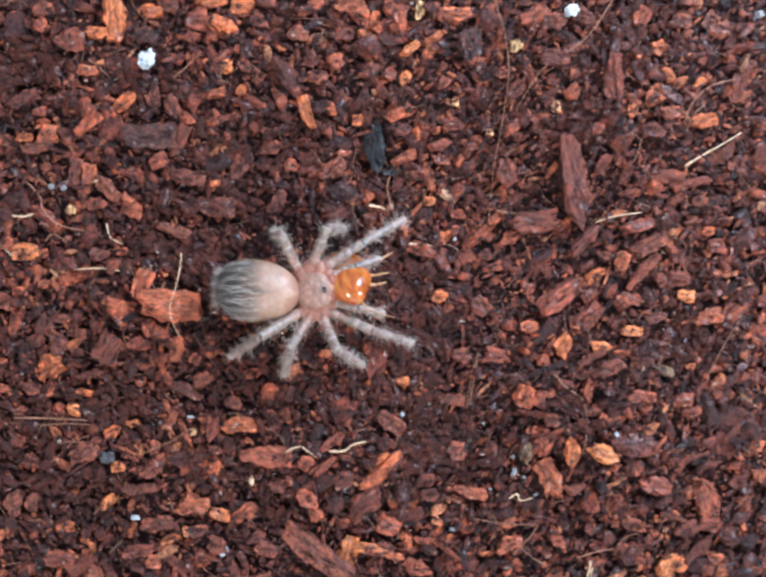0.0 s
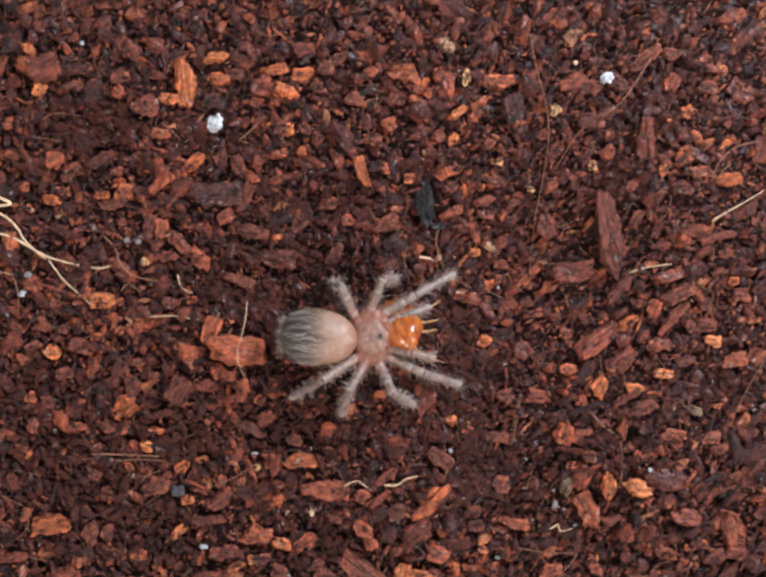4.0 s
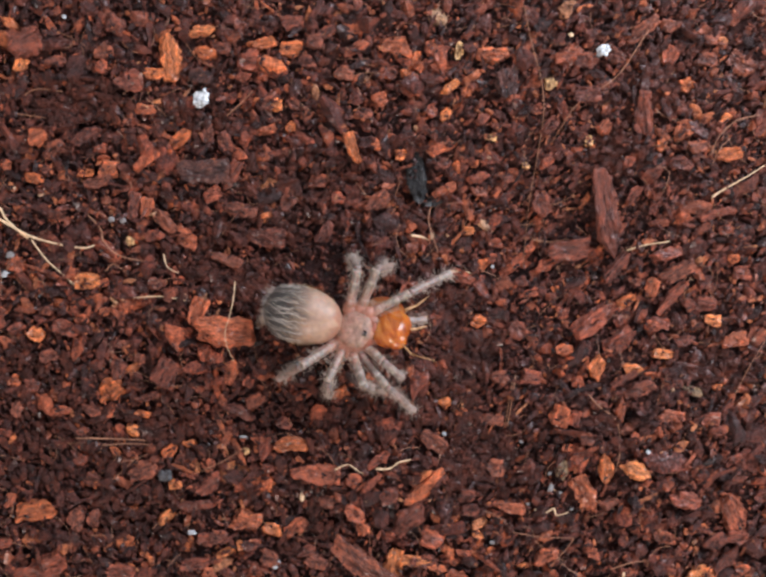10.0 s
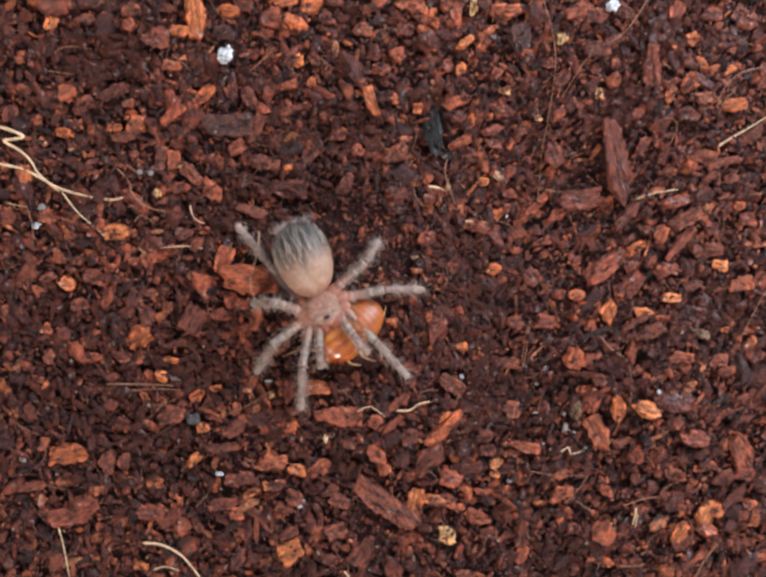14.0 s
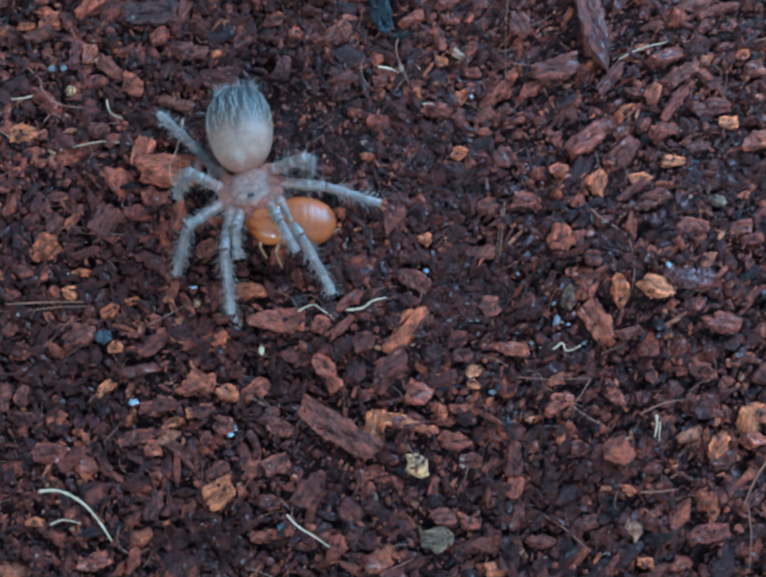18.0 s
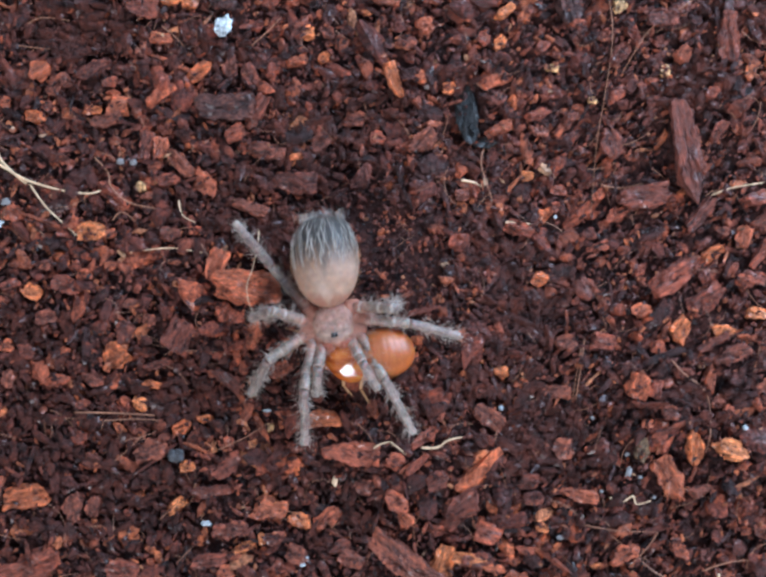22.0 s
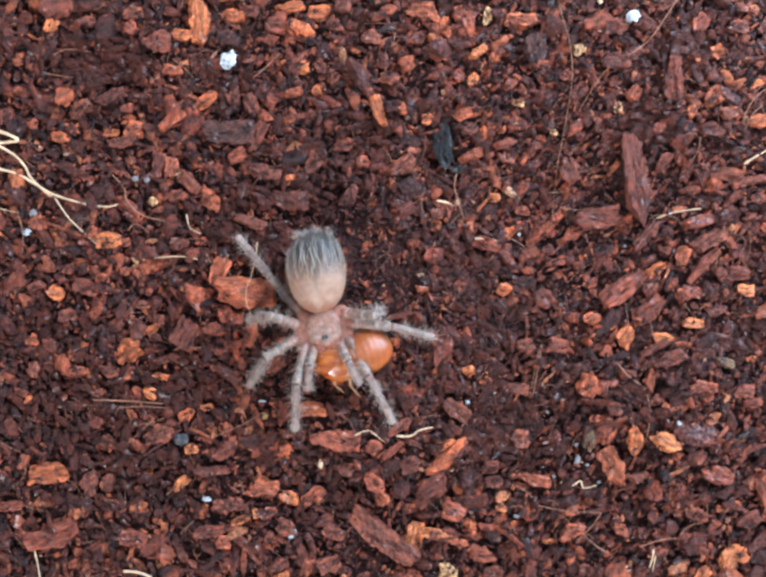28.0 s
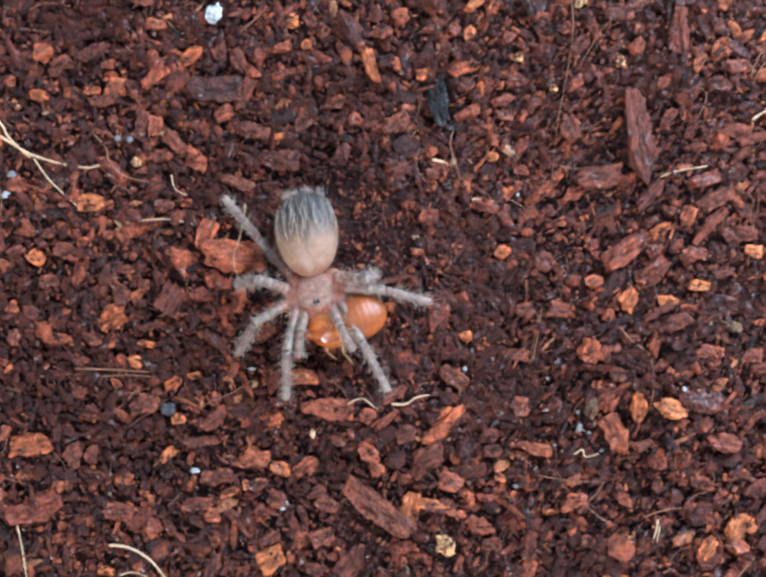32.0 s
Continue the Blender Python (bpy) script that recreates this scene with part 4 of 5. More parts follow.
chip(21.80, -2.46, 1.27, 1.09, 0, "R")
chip(19.51, -6.55, 2.18, 0.54, 30, "R")
chip(24.48, -3.42, 1.81, 0.91, 10, "B")
chip(28.30, 3.08, 0.91, 0.65, 0, "O")
chip(27.15, -7.24, 0.73, 0.54, 0, "O")
chip(23.71, -6.86, 0.91, 0.73, 0, "B")
chip(19.13, 2.31, 2.90, 0.91, 50, "R")
chip(-29.00, -9.15, 1.27, 0.91, 80, "B")
chip(-18.88, -9.53, 1.45, 0.44, -10, "O")
chip(-23.65, -10.87, 1.09, 0.73, 0, "R")
chip(-29.77, -11.06, 0.91, 0.73, 0, "R")
chip(-21.17, -12.59, 1.09, 0.54, -40, "O")
chip(-15.06, -11.82, 1.09, 0.54, 15, "O")
chip(-13.34, -13.54, 0.94, 0.73, 80, "R")
chip(-14.49, -16.79, 2.90, 0.80, 10, "R")
chip(-17.92, -16.02, 0.91, 0.54, 0, "B")
chip(-22.81, -17.93, 1.45, 1.09, 80, "B")
chip(-20.41, -18.32, 0.73, 0.54, 0, "R")
chip(-12.19, -20.42, 1.45, 0.73, 15, "O")
chip(-10.86, -19.92, 0.73, 0.65, 0, "O")
chip(-14.49, -21.37, 2.18, 0.91, 5, "R")
chip(-13.34, -22.14, 1.09, 1.02, 0, "R")
chip(-9.71, -21.75, 0.94, 0.73, 70, "R")
chip(-29.38, -16.41, 1.09, 0.91, 80, "R")
chip(-0.54, -14.88, 2.18, 0.54, 40, "R")
chip(0.03, -12.97, 2.18, 0.73, 30, "R")
chip(6.71, -9.34, 0.91, 0.73, 0, "R")
chip(-1.31, -18.51, 1.16, 1.02, -50, "R")
chip(0.79, -19.27, 1.09, 0.73, 0, "R")
chip(-5.70, -20.42, 1.63, 0.73, 25, "R")
chip(4.80, -21.83, 1.63, 0.54, -5, "R")
chip(6.91, -20.61, 1.27, 0.54, 0, "R")
chip(5.00, -14.69, 1.45, 0.73, 40, "B")
chip(7.10, -16.02, 1.45, 1.09, 0, "B")
chip(14.55, -13.73, 1.63, 0.91, 70, "G")
chip(11.68, -21.56, 0.91, 0.36, 0, "O")
chip(18.75, -20.61, 0.94, 0.87, 0, "B")
chip(18.37, -16.41, 1.45, 0.73, 15, "B")
chip(14.93, -12.01, 0.91, 0.54, 0, "R")
chip(20.28, -11.06, 0.73, 0.65, 0, "R")
chip(19.21, -9.07, 2.18, 0.73, 80, "R")
chip(23.71, -9.53, 1.27, 0.91, 0, "R")
chip(26.96, -10.56, 1.27, 0.73, 0, "R")
chip(24.86, -18.70, 0.91, 0.54, 0, "O")
chip(21.42, -19.08, 0.91, 0.54, 0, "R")
chip(28.30, -12.97, 1.45, 0.54, 30, "R")
chip(28.68, -19.08, 1.81, 1.09, 0, "R")
chip(29.06, -21.75, 1.09, 1.02, 0, "R")
scrap = chip(-11.40, -9.15, 2.40, 0.90, -22, "R")

fibre("straw", 0.209, (-32.72, 9.74), (-31.52, 9.36), (-30.72, 8.90), (-31.73, 8.73), (-32.35, 8.56), (-30.98, 7.72), (-30.08, 6.79), (-29.66, 6.02), (-28.31, 4.75), (-27.64, 4.41))
fibre("straw", 0.171, (-33.69, 6.89), (-32.11, 6.57), (-30.52, 6.16), (-28.52, 5.02), (-27.33, 4.50), (-25.36, 3.98), (-23.40, 3.71), (-22.56, 3.95))
fibre("straw", 0.095, (-27.64, 4.41), (-26.48, 2.84), (-25.27, 1.69), (-24.14, 0.74))
fibre("root", 0.095, (-23.19, 6.37), (-22.16, 5.24), (-21.82, 4.18), (-20.45, 3.05), (-17.72, 2.57))
fibre("root", 0.057, (11.50, 23.13), (12.12, 20.12), (12.90, 17.49), (13.13, 14.68), (12.67, 10.77), (12.17, 7.39), (11.80, 2.39))
fibre("root", 0.076, (21.64, 21.61), (20.88, 20.39), (18.89, 17.52), (15.93, 15.44), (14.83, 13.96), (13.86, 12.33))
fibre("straw", 0.114, (26.39, 7.89), (27.51, 8.61), (29.14, 9.54), (30.62, 10.47))
fibre("straw", 0.095, (19.84, 3.66), (21.23, 4.11), (23.24, 4.41))
fibre("root", 0.076, (12.47, 4.63), (13.90, 4.43), (15.38, 4.65))
fibre("root", 0.076, (16.59, -7.68), (17.35, -8.62), (18.69, -9.62), (19.09, -10.78), (18.94, -12.56), (18.63, -13.77))
fibre("straw", 0.076, (-19.60, -0.24), (-17.38, -0.12), (-15.30, -0.45))
fibre("straw", 0.057, (-11.40, 1.11), (-11.45, -0.10), (-11.70, -1.53), (-11.97, -2.80), (-11.82, -3.92), (-11.31, -5.20), lift=0.95)
fibre("root", 0.114, (-24.27, -11.50), (-21.54, -11.53), (-18.58, -11.67))
fibre("root", 0.076, (-22.11, -12.06), (-20.21, -11.94), (-18.31, -12.01))
fibre("straw", 0.133, (-0.21, -13.70), (0.87, -13.67), (1.62, -13.19), (2.60, -12.98))
fibre("straw", 0.095, (-3.39, -13.73), (-2.87, -13.43), (-2.27, -13.28))
fibre("straw", 0.076, (-2.27, -13.28), (-1.15, -14.14))
fibre("straw", 0.114, (12.43, -16.95), (13.26, -17.17), (13.92, -16.81), (14.19, -17.34), (15.11, -17.08))
fibre("root", 0.057, (10.66, -18.78), (12.91, -19.12), (15.59, -19.18))
fibre("root", 0.057, (15.59, -19.18), (14.79, -20.31), (13.60, -21.55))
fibre("root", 0.076, (-28.19, 15.78), (-27.14, 16.30), (-25.08, 16.11))
fibre("straw", 0.133, (2.60, 4.88), (3.46, 4.77), (4.12, 4.47))
fibre("straw", 0.114, (5.73, 1.97), (6.67, 1.98), (7.53, 1.87))
fibre("root", 0.076, (-12.20, 14.25), (-11.01, 15.28), (-10.03, 16.23))
fibre("root", 0.057, (10.77, -6.80), (10.43, -8.68), (10.11, -10.55))
fibre("root", 0.076, (4.39, 7.71), (4.02, 6.19), (4.43, 4.67), (4.83, 3.52))
fibre("root", 0.076, (-21.78, 1.83), (-21.13, 2.44), (-19.99, 1.73))
fibre("straw", 0.076, (-17.15, 3.29), (-16.84, 2.23), (-15.96, 1.74))
fibre("root", 0.057, (-14.11, -14.00), (-12.02, -13.03), (-10.88, -12.27))
fibre("root", 0.057, (-21.72, -15.20), (-20.39, -14.06), (-19.07, -12.73))
fibre("root", 0.057, (-28.78, 14.36), (-27.62, 14.20), (-26.38, 14.00))
fibre("root", 0.057, (-18.10, -18.78), (-17.34, -18.02), (-16.77, -17.37))
fibre("root", 0.057, (-16.76, -21.60), (-15.62, -20.46))
fibre("root", 0.057, (-18.42, 15.51), (-17.50, 14.78), (-16.88, 14.16))
fibre("straw", 0.171, (-21.14, -24.58), (-19.55, -24.66), (-18.03, -25.50), (-16.84, -26.75), (-15.97, -28.04))
fibre("straw", 0.114, (-4.56, -26.90), (-3.80, -27.70), (-2.72, -28.43), (-1.81, -29.11))
fibre("root", 0.114, (26.56, -24.48), (25.19, -26.10), (24.12, -27.86))
fibre("straw", 0.152, (19.49, -21.82), (19.44, -22.54), (19.24, -23.25))
fibre("root", 0.076, (24.48, -27.88), (24.38, -29.67), (24.01, -31.85))
fibre("root", 0.076, (18.47, -21.70), (20.09, -21.10), (21.67, -20.94))
fibre("root", 0.076, (11.85, -27.70), (13.15, -28.67), (14.54, -30.09))
fibre("root", 0.076, (17.94, -26.64), (19.31, -26.65), (20.40, -26.53))
fibre("root", 0.076, (1.87, -30.64), (3.14, -30.15), (3.78, -29.82))
fibre("straw", 0.114, (-28.09, -23.12), (-27.69, -24.94), (-27.13, -27.38))
fibre("root", 0.076, (30.29, 14.47), (28.28, 13.95), (26.96, 12.73), (26.24, 11.20))
fibre("root", 0.057, (28.30, -7.85), (29.59, -5.43), (30.93, -3.41))
fibre("root", 0.057, (27.82, 12.53), (26.98, 11.74), (26.32, 10.39))
fibre("straw", 0.057, (-32.21, 3.51), (-31.18, 3.26), (-30.39, 3.12))
fibre("root", 0.057, (-30.38, 2.96), (-30.00, 1.41), (-30.09, -0.14))
fibre("root", 0.076, (11.05, -6.23), (10.65, -8.52), (10.34, -10.41))
fibre("straw", 0.076, (19.67, -22.26), (19.50, -23.59))
fibre("straw", 0.114, (-20.23, -26.78), (-19.25, -26.51), (-18.03, -26.84))

pebble(13.62, -14.07, 0.34, 0.23, 30, "P")
pebble(14.45, -15.57, 0.30, 0.19, 0, "P")
pebble(15.31, -16.88, 0.34, 0.19, 20, "P")
pebble(11.97, -16.58, 0.27, 0.19, 0, "P")
pebble(-14.09, 15.59, 1.44, 1.03, 60, "W")
pebble(17.80, 19.53, 1.06, 0.84, 20, "W")
pebble(-21.25, 6.01, 0.49, 0.42, 0, "P")
pebble(-20.31, 5.94, 0.46, 0.42, 0, "P")
pebble(5.26, -11.05, 0.34, 0.30, 0, "W")
pebble(-14.86, -18.98, 0.65, 0.34, 0, "W")
pebble(-8.16, -21.54, 0.38, 0.30, 0, "W")
pebble(-17.00, -14.37, 1.06, 0.91, 0, "K")
pebble(-29.75, 1.73, 0.61, 0.27, 0, "W")
pebble(-29.87, 1.51, 0.53, 0.27, 0, "W")
pebble(-29.28, 3.16, 0.61, 0.46, 0, "P")
pebble(-6.03, -15.98, 0.61, 0.34, 80, "T")
pebble(21.17, -12.18, 0.30, 0.30, 0, "W")
pebble(-7.90, -21.19, 0.34, 0.34, 0, "W")
pebble(13.69, -15.31, 0.76, 0.38, 75, "P")
pebble(9.18, -19.66, 0.46, 0.30, 0, "P")
pebble(11.47, -11.67, 0.23, 0.23, 0, "P")
pebble(-10.72, -11.28, 0.53, 0.15, 0, "W")
pebble(9.30, 2.41, 0.23, 0.23, 0, "W")
pebble(15.31, 20.91, 0.38, 0.30, 0, "T")
pebble(-25.03, 22.05, 0.30, 0.30, 0, "W")
pebble(32.08, 19.45, 0.61, 0.53, 0, "P")


# ---- the crumbs of the substrate ----
def icosahedron():
    bm = bmesh.new()
    bmesh.ops.create_icosphere(bm, subdivisions=1, radius=1)
    v = np.array([x.co[:] for x in bm.verts])
    f = np.array([[q.index for q in p.verts] for p in bm.faces])
    bm.free()
    return v, f


def subdivided():
    bm = bmesh.new()
    bmesh.ops.create_icosphere(bm, subdivisions=2, radius=1)
    v = np.array([x.co[:] for x in bm.verts])
    f = np.array([[q.index for q in p.verts] for p in bm.faces])
    bm.free()
    return v, f


def crumbs(name, count, lo, hi, lift, shape, seed, label, long=2.0, box=(-41, 41, -44, 33), patches=None, mat=None, singles=0, sparse=0.0):
    """Many angular crumbs in one mesh, strewn evenly over the bed or heaped in patches."""
    rng = np.random.RandomState(seed)
    base, tris = shape
    x, y = rng.uniform(box[0], box[1], count), rng.uniform(box[2], box[3], count)
    if patches:
        c = np.array(patches)[rng.randint(0, len(patches), count)]
        c_top = c[:, -1]
        x, y = c[:, 0] + rng.normal(0, 0.75, count) * c[:, 2], c[:, 1] + rng.normal(0, 0.75, count) * c[:, 3]
    if sparse:
        keep = rng.rand(count) > sparse * blotch(x, y)
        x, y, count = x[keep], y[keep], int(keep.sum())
    size = lo * (hi / lo) ** (rng.rand(count) ** 1.5)
    if hi > 1.0:
        keep = np.ones(count, bool)
        for px, py, reach in PLACED:
            keep &= np.hypot(x - px, y - py) > reach + 0.35 * size - 0.3
        x, y, size, count = x[keep], y[keep], size[keep], int(keep.sum())
    v = np.repeat(base[None], count, 0) * rng.uniform(0.62, 1.28, (count, len(base), 1))
    for _ in range(5):
        n = rng.normal(0, 1, (count, 1, 3))
        n /= np.linalg.norm(n, axis=-1, keepdims=True)
        v -= n * np.maximum(0, (v * n).sum(-1, keepdims=True) - rng.uniform(0.42, 0.9, (count, 1, 1)))
    v *= np.stack([rng.uniform(0.9, long, count), rng.uniform(0.7, 1.1, count), rng.uniform(0.5, 0.9, count)], -1)[:, None] * 0.5 * size[:, None, None]
    tip, turn = rng.normal(0, 0.45, count), rng.uniform(0, 6.283, count)
    turn = np.where((x > 6) & (rng.rand(count) < 0.6), rng.normal(0.75, 0.35, count), turn)
    c, s = np.cos(tip)[:, None], np.sin(tip)[:, None]
    v[..., 0], v[..., 2] = v[..., 0] * c - v[..., 2] * s, v[..., 0] * s + v[..., 2] * c
    c, s = np.cos(turn)[:, None], np.sin(turn)[:, None]
    v[..., 0], v[..., 1] = v[..., 0] * c - v[..., 1] * s, v[..., 0] * s + v[..., 1] * c
    z = relief(x, y) + rng.uniform(lift[0], lift[1], count) + (c_top if patches and len(patches[0]) > 4 else 0)
    if singles:
        near = np.argsort((x / 1.25) ** 2 + (y + 3) ** 2)[:singles]
        for k in near:
            me = bpy.data.meshes.new("husk_lump")
            me.from_pydata((v[k] * MM).tolist(), [], tris.tolist())
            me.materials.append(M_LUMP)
            ob = new("husk_lump", me)
            ob.parent, ob.matrix_basis = ground, place(x[k], y[k], z[k])
        rest = np.setdiff1d(np.arange(count), near)
        x, y, z, v, count = x[rest], y[rest], z[rest], v[rest], len(rest)
    v += np.stack([x, y, z], -1)[:, None]
    f = tris[None] + (np.arange(count) * len(base))[:, None, None]
    me = bpy.data.meshes.new(name)
    me.from_pydata((v.reshape(-1, 3) * MM).tolist(), [], f.reshape(-1, 3).tolist())
    me.materials.append(mat or M_CRUMB)
    return tagged(new(name, me), label, "substrate", kind="stuff")


crumbs("husk_dust", 15000, 0.25, 0.6, (-0.50, -0.05), icosahedron(), 1, "fine dark dust and crumbs of coconut husk")
crumbs("husk_crumbs", 12500, 0.42, 1.2, (-0.42, 0.12), subdivided(), 2, "loose reddish brown crumbs of coconut husk", 2.6, sparse=0.75)
crumbs("husk_lumps", 2300, 1.0, 2.1, (-0.55, 0.0), subdivided(), 3, "larger reddish brown lumps of coconut husk", 2.4, singles=300, sparse=0.9)
crumbs("husk_splinters", 1700, 0.28, 0.6, (-0.2, 0.2), subdivided(), 5, "thin reddish splinters of coconut husk", 8.0, sparse=0.6)
# blackish crumbs heaped in the hollows: shade painted as husk colour
crumbs("damp_husk", 8500, 0.28, 1.1, (-0.15, 0.25), icosahedron(), 6, "patches of blackish husk crumbs, darkened in place of shade", 2.8,
       patches=HOLLOWS, mat=M_SHADE)
crumbs("husk_specks", 38000, 0.15, 0.42, (-0.25, 0.30), icosahedron(), 4, "tiny specks of husk lying on the crumbs", 3.2, sparse=0.7)
crumbs("husk_grit", 3400, 0.12, 0.36, (-0.08, 0.06), icosahedron(), 9, "fine crumbs lying on the bark chips", 2.6, patches=CHIP_TOPS)


def hairs(name, count, seed, label, box=(-38, 38, -41, 30)):
    """Fine coir hairs strewn through the crumbs, in one mesh."""
    rng = np.random.RandomState(seed)
    verts, faces = [], []
    for _ in range(count):
        x, y, a, ln, bow = rng.uniform(box[0], box[1]), rng.uniform(box[2], box[3]), rng.uniform(0, 6.283), rng.uniform(0.8, 3.2), rng.normal(0, 0.35)
        r, z, tilt = rng.uniform(0.013, 0.028), rng.uniform(0.05, 0.30), rng.normal(0, 0.12)
        k0 = len(verts)
        for k in range(6):
            f = k / 5 - 0.5
            b = a + bow * f * 2
            cx, cy = x + ln * f * math.cos(b), y + ln * f * math.sin(b)
            cz = float(relief(cx, cy)) + z + tilt * ln * f
            for m in range(3):
                w = 2.094 * m
                verts.append(((cx - math.sin(b) * r * math.cos(w)) * MM, (cy + math.cos(b) * r * math.cos(w)) * MM, (cz + r * math.sin(w)) * MM))
        for k in range(5):
            for m in range(3):
                p, q = k0 + 3 * k + m, k0 + 3 * k + (m + 1) % 3
                faces.append((p, q, q + 3, p + 3))
    me = bpy.data.meshes.new(name)
    me.from_pydata(verts, [], faces)
    me.materials.append(M_ROOT)
    return tagged(new(name, me), label, "substrate", kind="stuff")


hairs("coir_hairs", 620, 8, "fine brown coir hairs among the crumbs")


# ---- what moves ----
def limb_pose(hip, foot, up, low, lean=0.0):
    """Upper and lower leg for a hip and a foot in the spider's space, the knee raised and leaning aside."""
    d = Vector(foot) - Vector(hip)
    flat, far = math.hypot(d.x, d.y), d.length
    far = min(far, 0.985 * (up + low))
    far = max(far, abs(up - low) + 0.6)
    lift = math.acos(max(-1, min(1, (up * up + far * far - low * low) / (2 * up * far))))
    bend = math.acos(max(-1, min(1, (up * up + low * low - far * far) / (2 * up * low))))
    pitch = math.atan2(d.z, flat) + lift
    yaw = math.atan2(d.y, d.x)
    upper = Matrix.Translation(Vector(hip) * MM) @ Matrix.Rotation(math.radians(lean), 4, d) @ Matrix.Rotation(yaw, 4, "Z") @ Matrix.Rotation(-pitch, 4, "Y")
    lower = Matrix.Translation((up * MM, 0, 0)) @ Matrix.Rotation(math.pi - bend, 4, "Y")
    return upper, lower


def between(rows, t):
    """The values at t on the line through rows of (t, values...)."""
    ts = [r[0] for r in rows]
    return [float(np.interp(t, ts, [r[k] for r in rows])) for k in range(1, len(rows[0]))]


def motions():
    """The spider turns with its catch and its foot pushes a scrap of bark aside; rows are seconds and millimetres."""
    body = [(0, -2.59, -1.88, 2.08, 8, -3), (6, -2.59, -1.88, 2.08, 8, -3), (8, -2.59, -1.88, 2.08, 8, -3), (8.5, -2.84, -2.24, 2.13, 1, -5), (9, -2.39, -1.49, 2.02, -9, -8), (9.5, -2.46, -1.82, 2.06, -12, -9), (10, -3.04, -2.27, 2.15, -18, -15), (10.5, -3.01, -1.90, 2.12, -12, -15), (11, -2.89, -2.30, 2.14, -22, -14), (11.5, -5.44, -0.48, 2.30, -17, -18), (12, -4.03, -2.63, 2.27, -43, -43), (12.5, -6.39, -3.40, 2.55, -74, -83), (13, -6.75, -4.03, 2.60, -67, -71), (13.5, -6.76, -4.22, 2.60, -64, -69), (14.5, -6.48, -3.90, 2.57, -68, -73), (19, -6.58, -3.99, 2.58, -77, -86), (24, -6.15, -4.25, 2.53, -80, -83), (28, -6.15, -4.25, 2.53, -78, -83), (32, -6.15, -4.25, 2.53, -78, -83)]
    feet = {}
    feet["L1"] = [(0, 6.27, 4.46), (6, 6.72, 4.08), (8, 6.56, 4.14), (8.5, 4.91, 5.66), (9, 7.20, 1.01), (9.5, 7.29, 0.28), (10, 7.39, 2.62), (10.5, 7.53, 1.34), (11, 6.98, 0.03), (11.5, 5.16, 4.42), (12, 6.59, -2.75), (12.5, 1.53, -9.98), (13, 2.17, -10.08), (13.5, 1.92, -10.91), (14.5, 0.43, -11.36), (19, -1.05, -12.73), (24, -0.42, -12.79), (28, -0.42, -12.79), (32, -0.42, -12.79)]
    feet["L3"] = [(0, 0.71, 3.08), (6, 0.71, 3.08), (8, 0.71, 3.08), (8.5, 0.46, 2.63), (9, 0.96, 3.19), (9.5, 1.22, 3.10), (10, 0.98, 2.37), (10.5, 0.96, 2.79), (11, 0.95, 2.20), (11.5, -0.08, 3.35), (12, 1.30, 0.98), (12.5, 1.76, -3.13), (13, 0.17, -2.89), (13.5, 1.50, -3.37), (14.5, 2.30, -4.06), (19, 2.53, -6.19), (24, 2.66, -6.08), (28, 2.66, -6.08), (32, 2.66, -6.08)]
    feet["L4"] = [(0, -4.58, 2.71), (6, -4.58, 2.71), (8, -4.58, 2.71), (8.5, -4.39, 2.90), (9, -4.54, 2.75), (9.5, -4.96, 2.66), (10, -2.10, 3.14), (10.5, -2.30, 3.16), (11, -1.63, 2.18), (11.5, -4.83, 4.49), (12, -2.54, 0.75), (12.5, -1.09, 0.12), (13, -2.97, 2.03), (13.5, -2.40, 1.18), (14.5, -1.30, -0.53), (19, -2.61, -3.49), (24, -1.77, -4.05), (28, -1.77, -4.05), (32, -1.77, -4.05)]
    feet["R1"] = [(0, 6.15, -5.71), (6, 6.15, -5.71), (8, 6.15, -5.71), (8.5, 4.56, -10.01), (9, 5.31, -7.85), (9.5, 4.44, -8.40), (10, 2.87, -9.27), (10.5, 4.32, -7.66), (11, 2.16, -10.62), (11.5, 1.53, -7.76), (12, -2.82, -10.61), (12.5, -8.18, -13.27), (13, -7.98, -13.45), (13.5, -8.06, -13.60), (14.5, -8.00, -13.39), (19, -8.00, -13.49), (24, -8.04, -13.41), (28, -8.04, -13.41), (32, -8.04, -13.41)]
    feet["R2"] = [(0, 2.25, -7.28), (6, 2.25, -7.28), (8, 2.25, -7.28), (8.5, 0.88, -7.14), (9, 2.26, -7.27), (9.5, 1.91, -7.24), (10, 0.41, -7.61), (10.5, 0.97, -7.26), (11, 0.58, -7.46), (11.5, -3.21, -7.17), (12, -5.90, -8.85), (12.5, -9.54, -8.37), (13, -13.21, -10.49), (13.5, -12.04, -10.65), (14.5, -11.60, -10.40), (19, -11.99, -10.27), (24, -11.79, -10.15), (28, -11.79, -10.15), (32, -11.79, -10.15)]
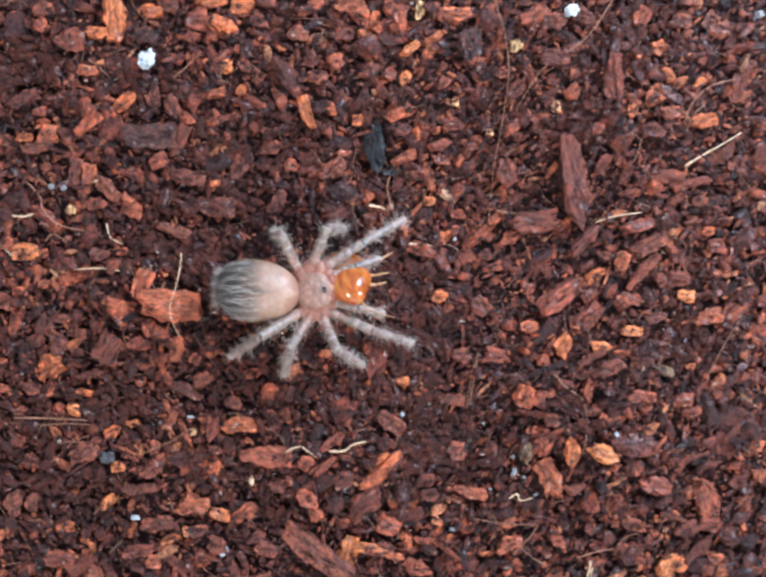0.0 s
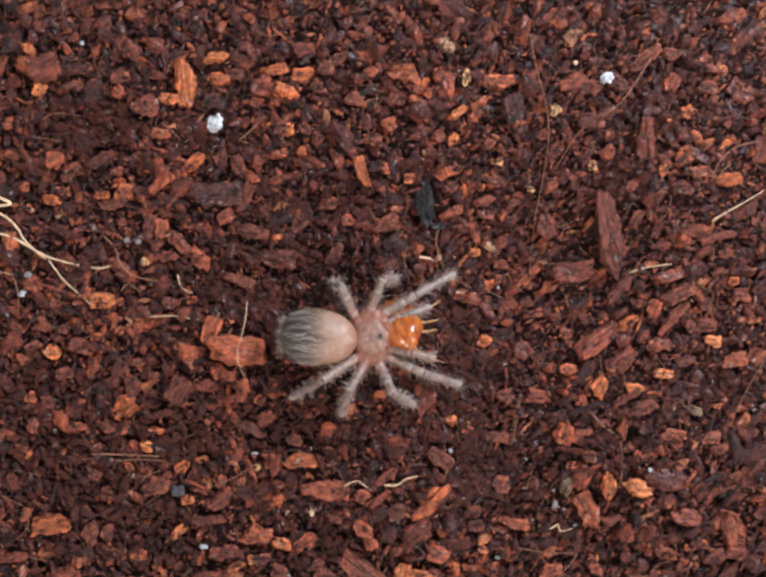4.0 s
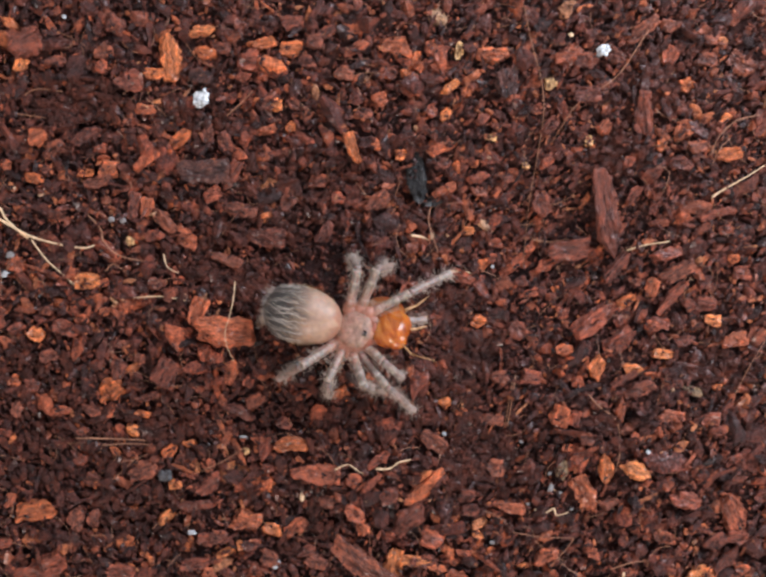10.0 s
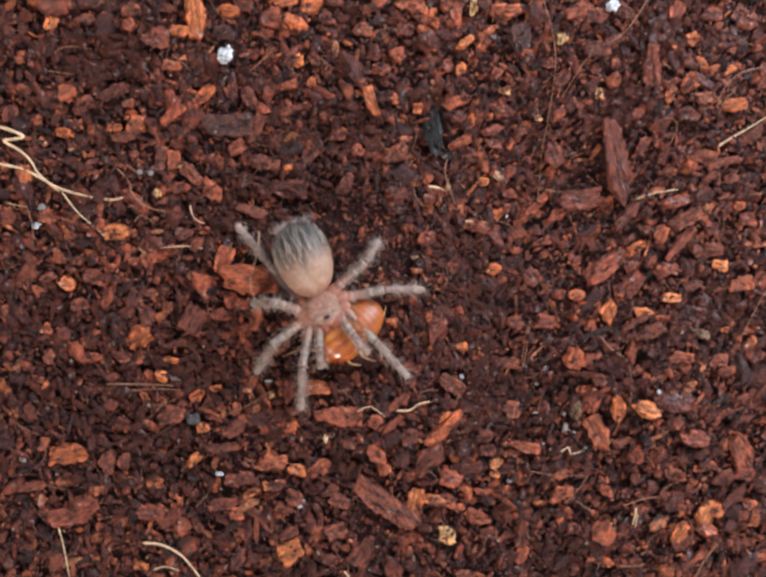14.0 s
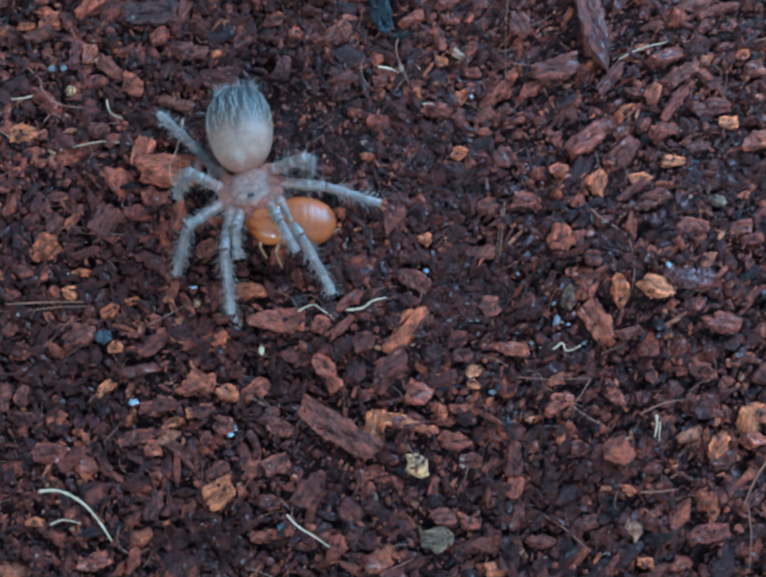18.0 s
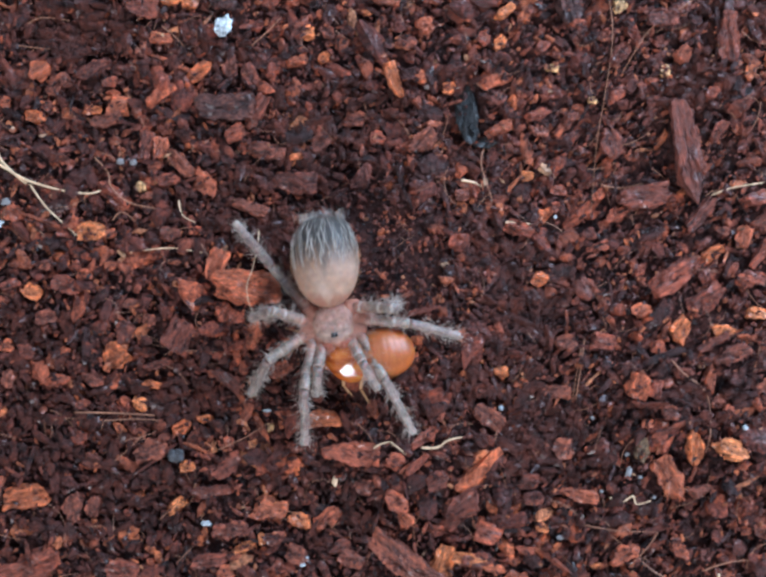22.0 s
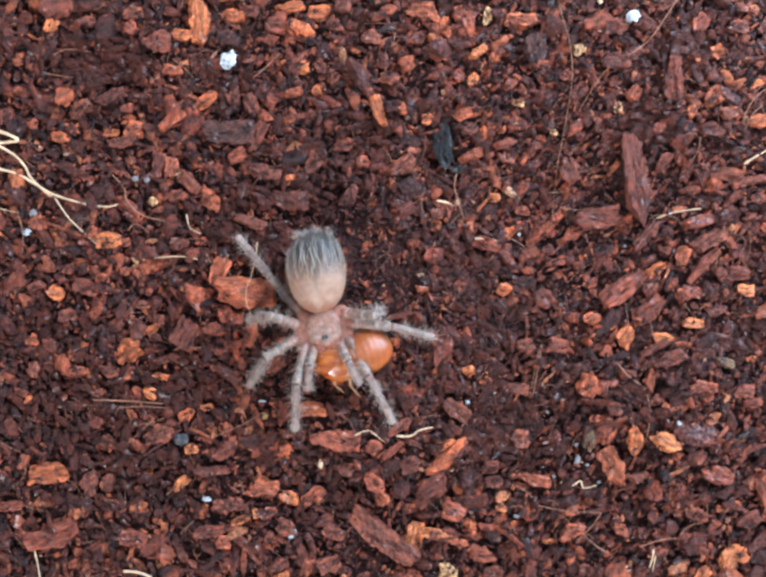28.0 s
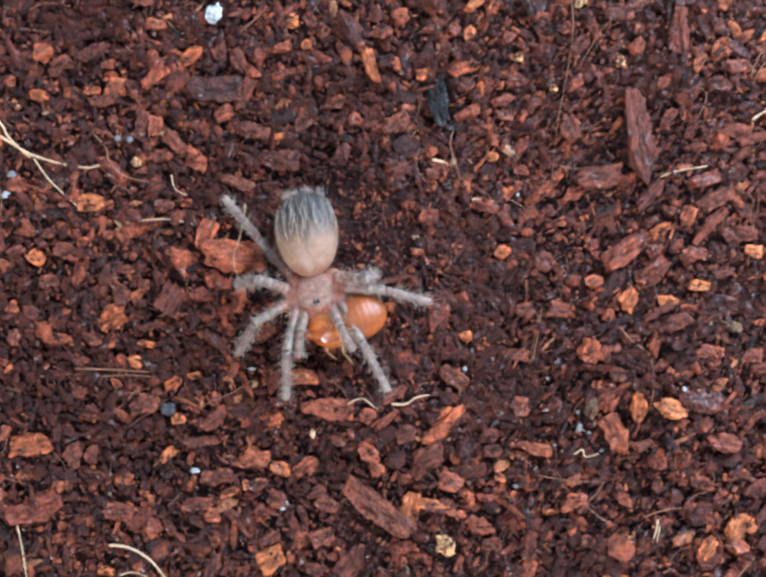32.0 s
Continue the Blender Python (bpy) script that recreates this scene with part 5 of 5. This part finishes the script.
    feet["R3"] = [(0, -3.68, -8.21), (6, -3.68, -8.21), (8, -3.68, -8.21), (8.5, -3.66, -8.29), (9, -3.68, -8.24), (9.5, -3.72, -8.20), (10, -3.87, -8.07), (10.5, -3.73, -8.23), (11, -3.80, -8.16), (11.5, -7.92, -6.77), (12, -8.89, -6.57), (12.5, -12.08, -4.05), (13, -11.54, -5.00), (13.5, -11.75, -4.92), (14.5, -11.87, -4.91), (19, -11.65, -4.88), (24, -11.86, -5.06), (28, -11.86, -5.06), (32, -11.86, -5.06)]
    feet["R4"] = [(0, -7.77, -6.71), (6, -7.77, -6.71), (8, -7.77, -6.71), (8.5, -7.79, -6.56), (9, -7.99, -6.66), (9.5, -7.98, -6.74), (10, -7.95, -6.63), (10.5, -7.84, -6.66), (11, -7.95, -6.67), (11.5, -9.08, -4.2), (12, -9.65, -3.53), (12.5, -14.52, 3.06), (13, -14.64, 3.05), (13.5, -14.53, 2.98), (14.5, -14.29, 2.83), (19, -14.53, 3.33), (24, -14.4, 3.07), (28, -14.4, 3.07), (32, -14.4, 3.07)]
    feet["PL"] = [(0, 4.07, 0.97), (6, 4.07, 0.97), (8, 4.07, 0.97), (8.5, 3.80, 0.15), (9, 4.66, -0.49), (9.5, 4.43, -1.17), (10, 3.78, -1.90), (10.5, 3.74, -1.02), (11, 3.66, -2.23), (11.5, 1.30, 0.52), (12, 2.42, -5.17), (12.5, -2.46, -8.43), (13, -2.38, -8.79), (13.5, -2.40, -8.71), (14.5, -2.76, -9.16), (19, -3.21, -9.75), (24, -3.09, -9.70), (28, -3.09, -9.70), (32, -3.09, -9.70)]
    feet["PR"] = [(0, 3.83, -3.39), (6, 3.83, -3.39), (8, 3.83, -3.39), (8.5, 3.14, -4.40), (9, 3.50, -4.75), (9.5, 3.10, -5.26), (10, 1.92, -6.45), (10.5, 2.49, -5.62), (11, 1.92, -7.08), (11.5, -1.20, -4.52), (12, -1.49, -9.04), (12.5, -7.08, -9.59), (13, -6.84, -9.60), (13.5, -6.50, -9.99), (14.5, -6.37, -9.95), (19, -7.38, -9.99), (24, -7.08, -10.25), (28, -7.08, -10.25), (32, -7.08, -10.25)]
    catch = [(0, 0.89, -0.53, 0.41, 112), (6, 0.89, -0.53, 0.41, 112), (8, 0.89, -0.53, 0.41, 112), (8.5, 0.54, -0.64, 0.48, 108), (9, 1.08, -0.96, 0.46, 108), (9.5, 1.2, -1.28, 0.5, 108), (10, 0.6, -1.99, 0.64, 114), (10.5, 0.77, -1.43, 0.54, 114), (11, 0.43, -2.19, 0.69, 112), (11.5, -1.21, 0.08, 0.67, 96), (12, -0.68, -3.91, 1.02, 62), (12.5, -4.34, -6.47, 1.41, 30), (13, -4.78, -6.59, 1.43, 46), (13.5, -4.42, -6.66, 1.43, 46), (14.5, -3.53, -7.62, 1.45, 25), (19, -3.84, -7.38, 1.44, -12), (24, -3.69, -7.65, 1.43, 9), (28, -3.69, -7.65, 1.43, 11), (32, -3.69, -7.65, 1.43, 11)]
    times = sorted({r[0] for r in body} | {8.25, 8.75, 9.25, 11.25, 11.75, 12.25, 12.75})
    walk(spider, [(t, place(x, y, z, 0, 0, turn)) for t, x, y, z, turn, _ in body])
    walk(abdomen, [(t, place(0, 0, 0, 0, 0, tail - turn) @ place(-2.95, 0, 0.25)) for t, x, y, z, turn, tail in body])
    walk(prey, [(t, place(x, y, z, 0, float(np.interp(t, (11, 12.5), (54, 4))), turn)) for t, x, y, z, turn in catch])
    swings = ([(0, -167), (11, -167), (11.5, -190), (12, -235), (32, -235)], [(0, -86), (11, -86), (11.75, -60), (12.5, -8), (32, 14)],
              [(0, -124), (11, -124), (12.5, -98), (32, -98)], [(0, -120), (11, -120), (12.5, -88), (32, -88)])
    for (leg, x, y), rows in zip(prey_limbs, swings):
        walk(leg, [(t, place(x, y, -0.2, 0, 4, a)) for t, a in rows])
    top = [float(relief(x, -9.2)) + 0.25 for x in (-11.4, -13.45)]
    walk(scrap, [(t, place(x, y, z, tilt, 8, turn)) for t, x, y, z, tilt, turn in ((0, -11.40, -9.15, top[0], 5, -22), (15.5, -11.40, -9.15, top[0], 5, -22), (17.5, -13.45, -9.20, top[1], -10, -38), (32, -13.45, -9.20, top[1], -10, -38))])
    leans = {"L1": -6, "L3": -16, "L4": 10, "R1": 5, "R2": 14, "R3": 9}
    for key, (leg, shin) in legs.items():
        hx, hy, hz, up, low = LEGS[key]
        uppers, lowers = [], []
        for t in times:
            x, y, z, turn, _ = between(body, t)
            fx, fy = between(feet[key], t)
            fz = float(relief(fx, fy)) + (2.3 if key[0] == "P" else 0.15)
            local = place(x, y, z, 0, 0, turn).inverted() @ (Vector((fx, fy, fz)) * MM)
            u, w = limb_pose((hx, hy, hz), local / MM, up, low, leans.get(key, 0))
            uppers.append((t, u))
            lowers.append((t, w))
        walk(leg, uppers)
        walk(shin, lowers)


motions()
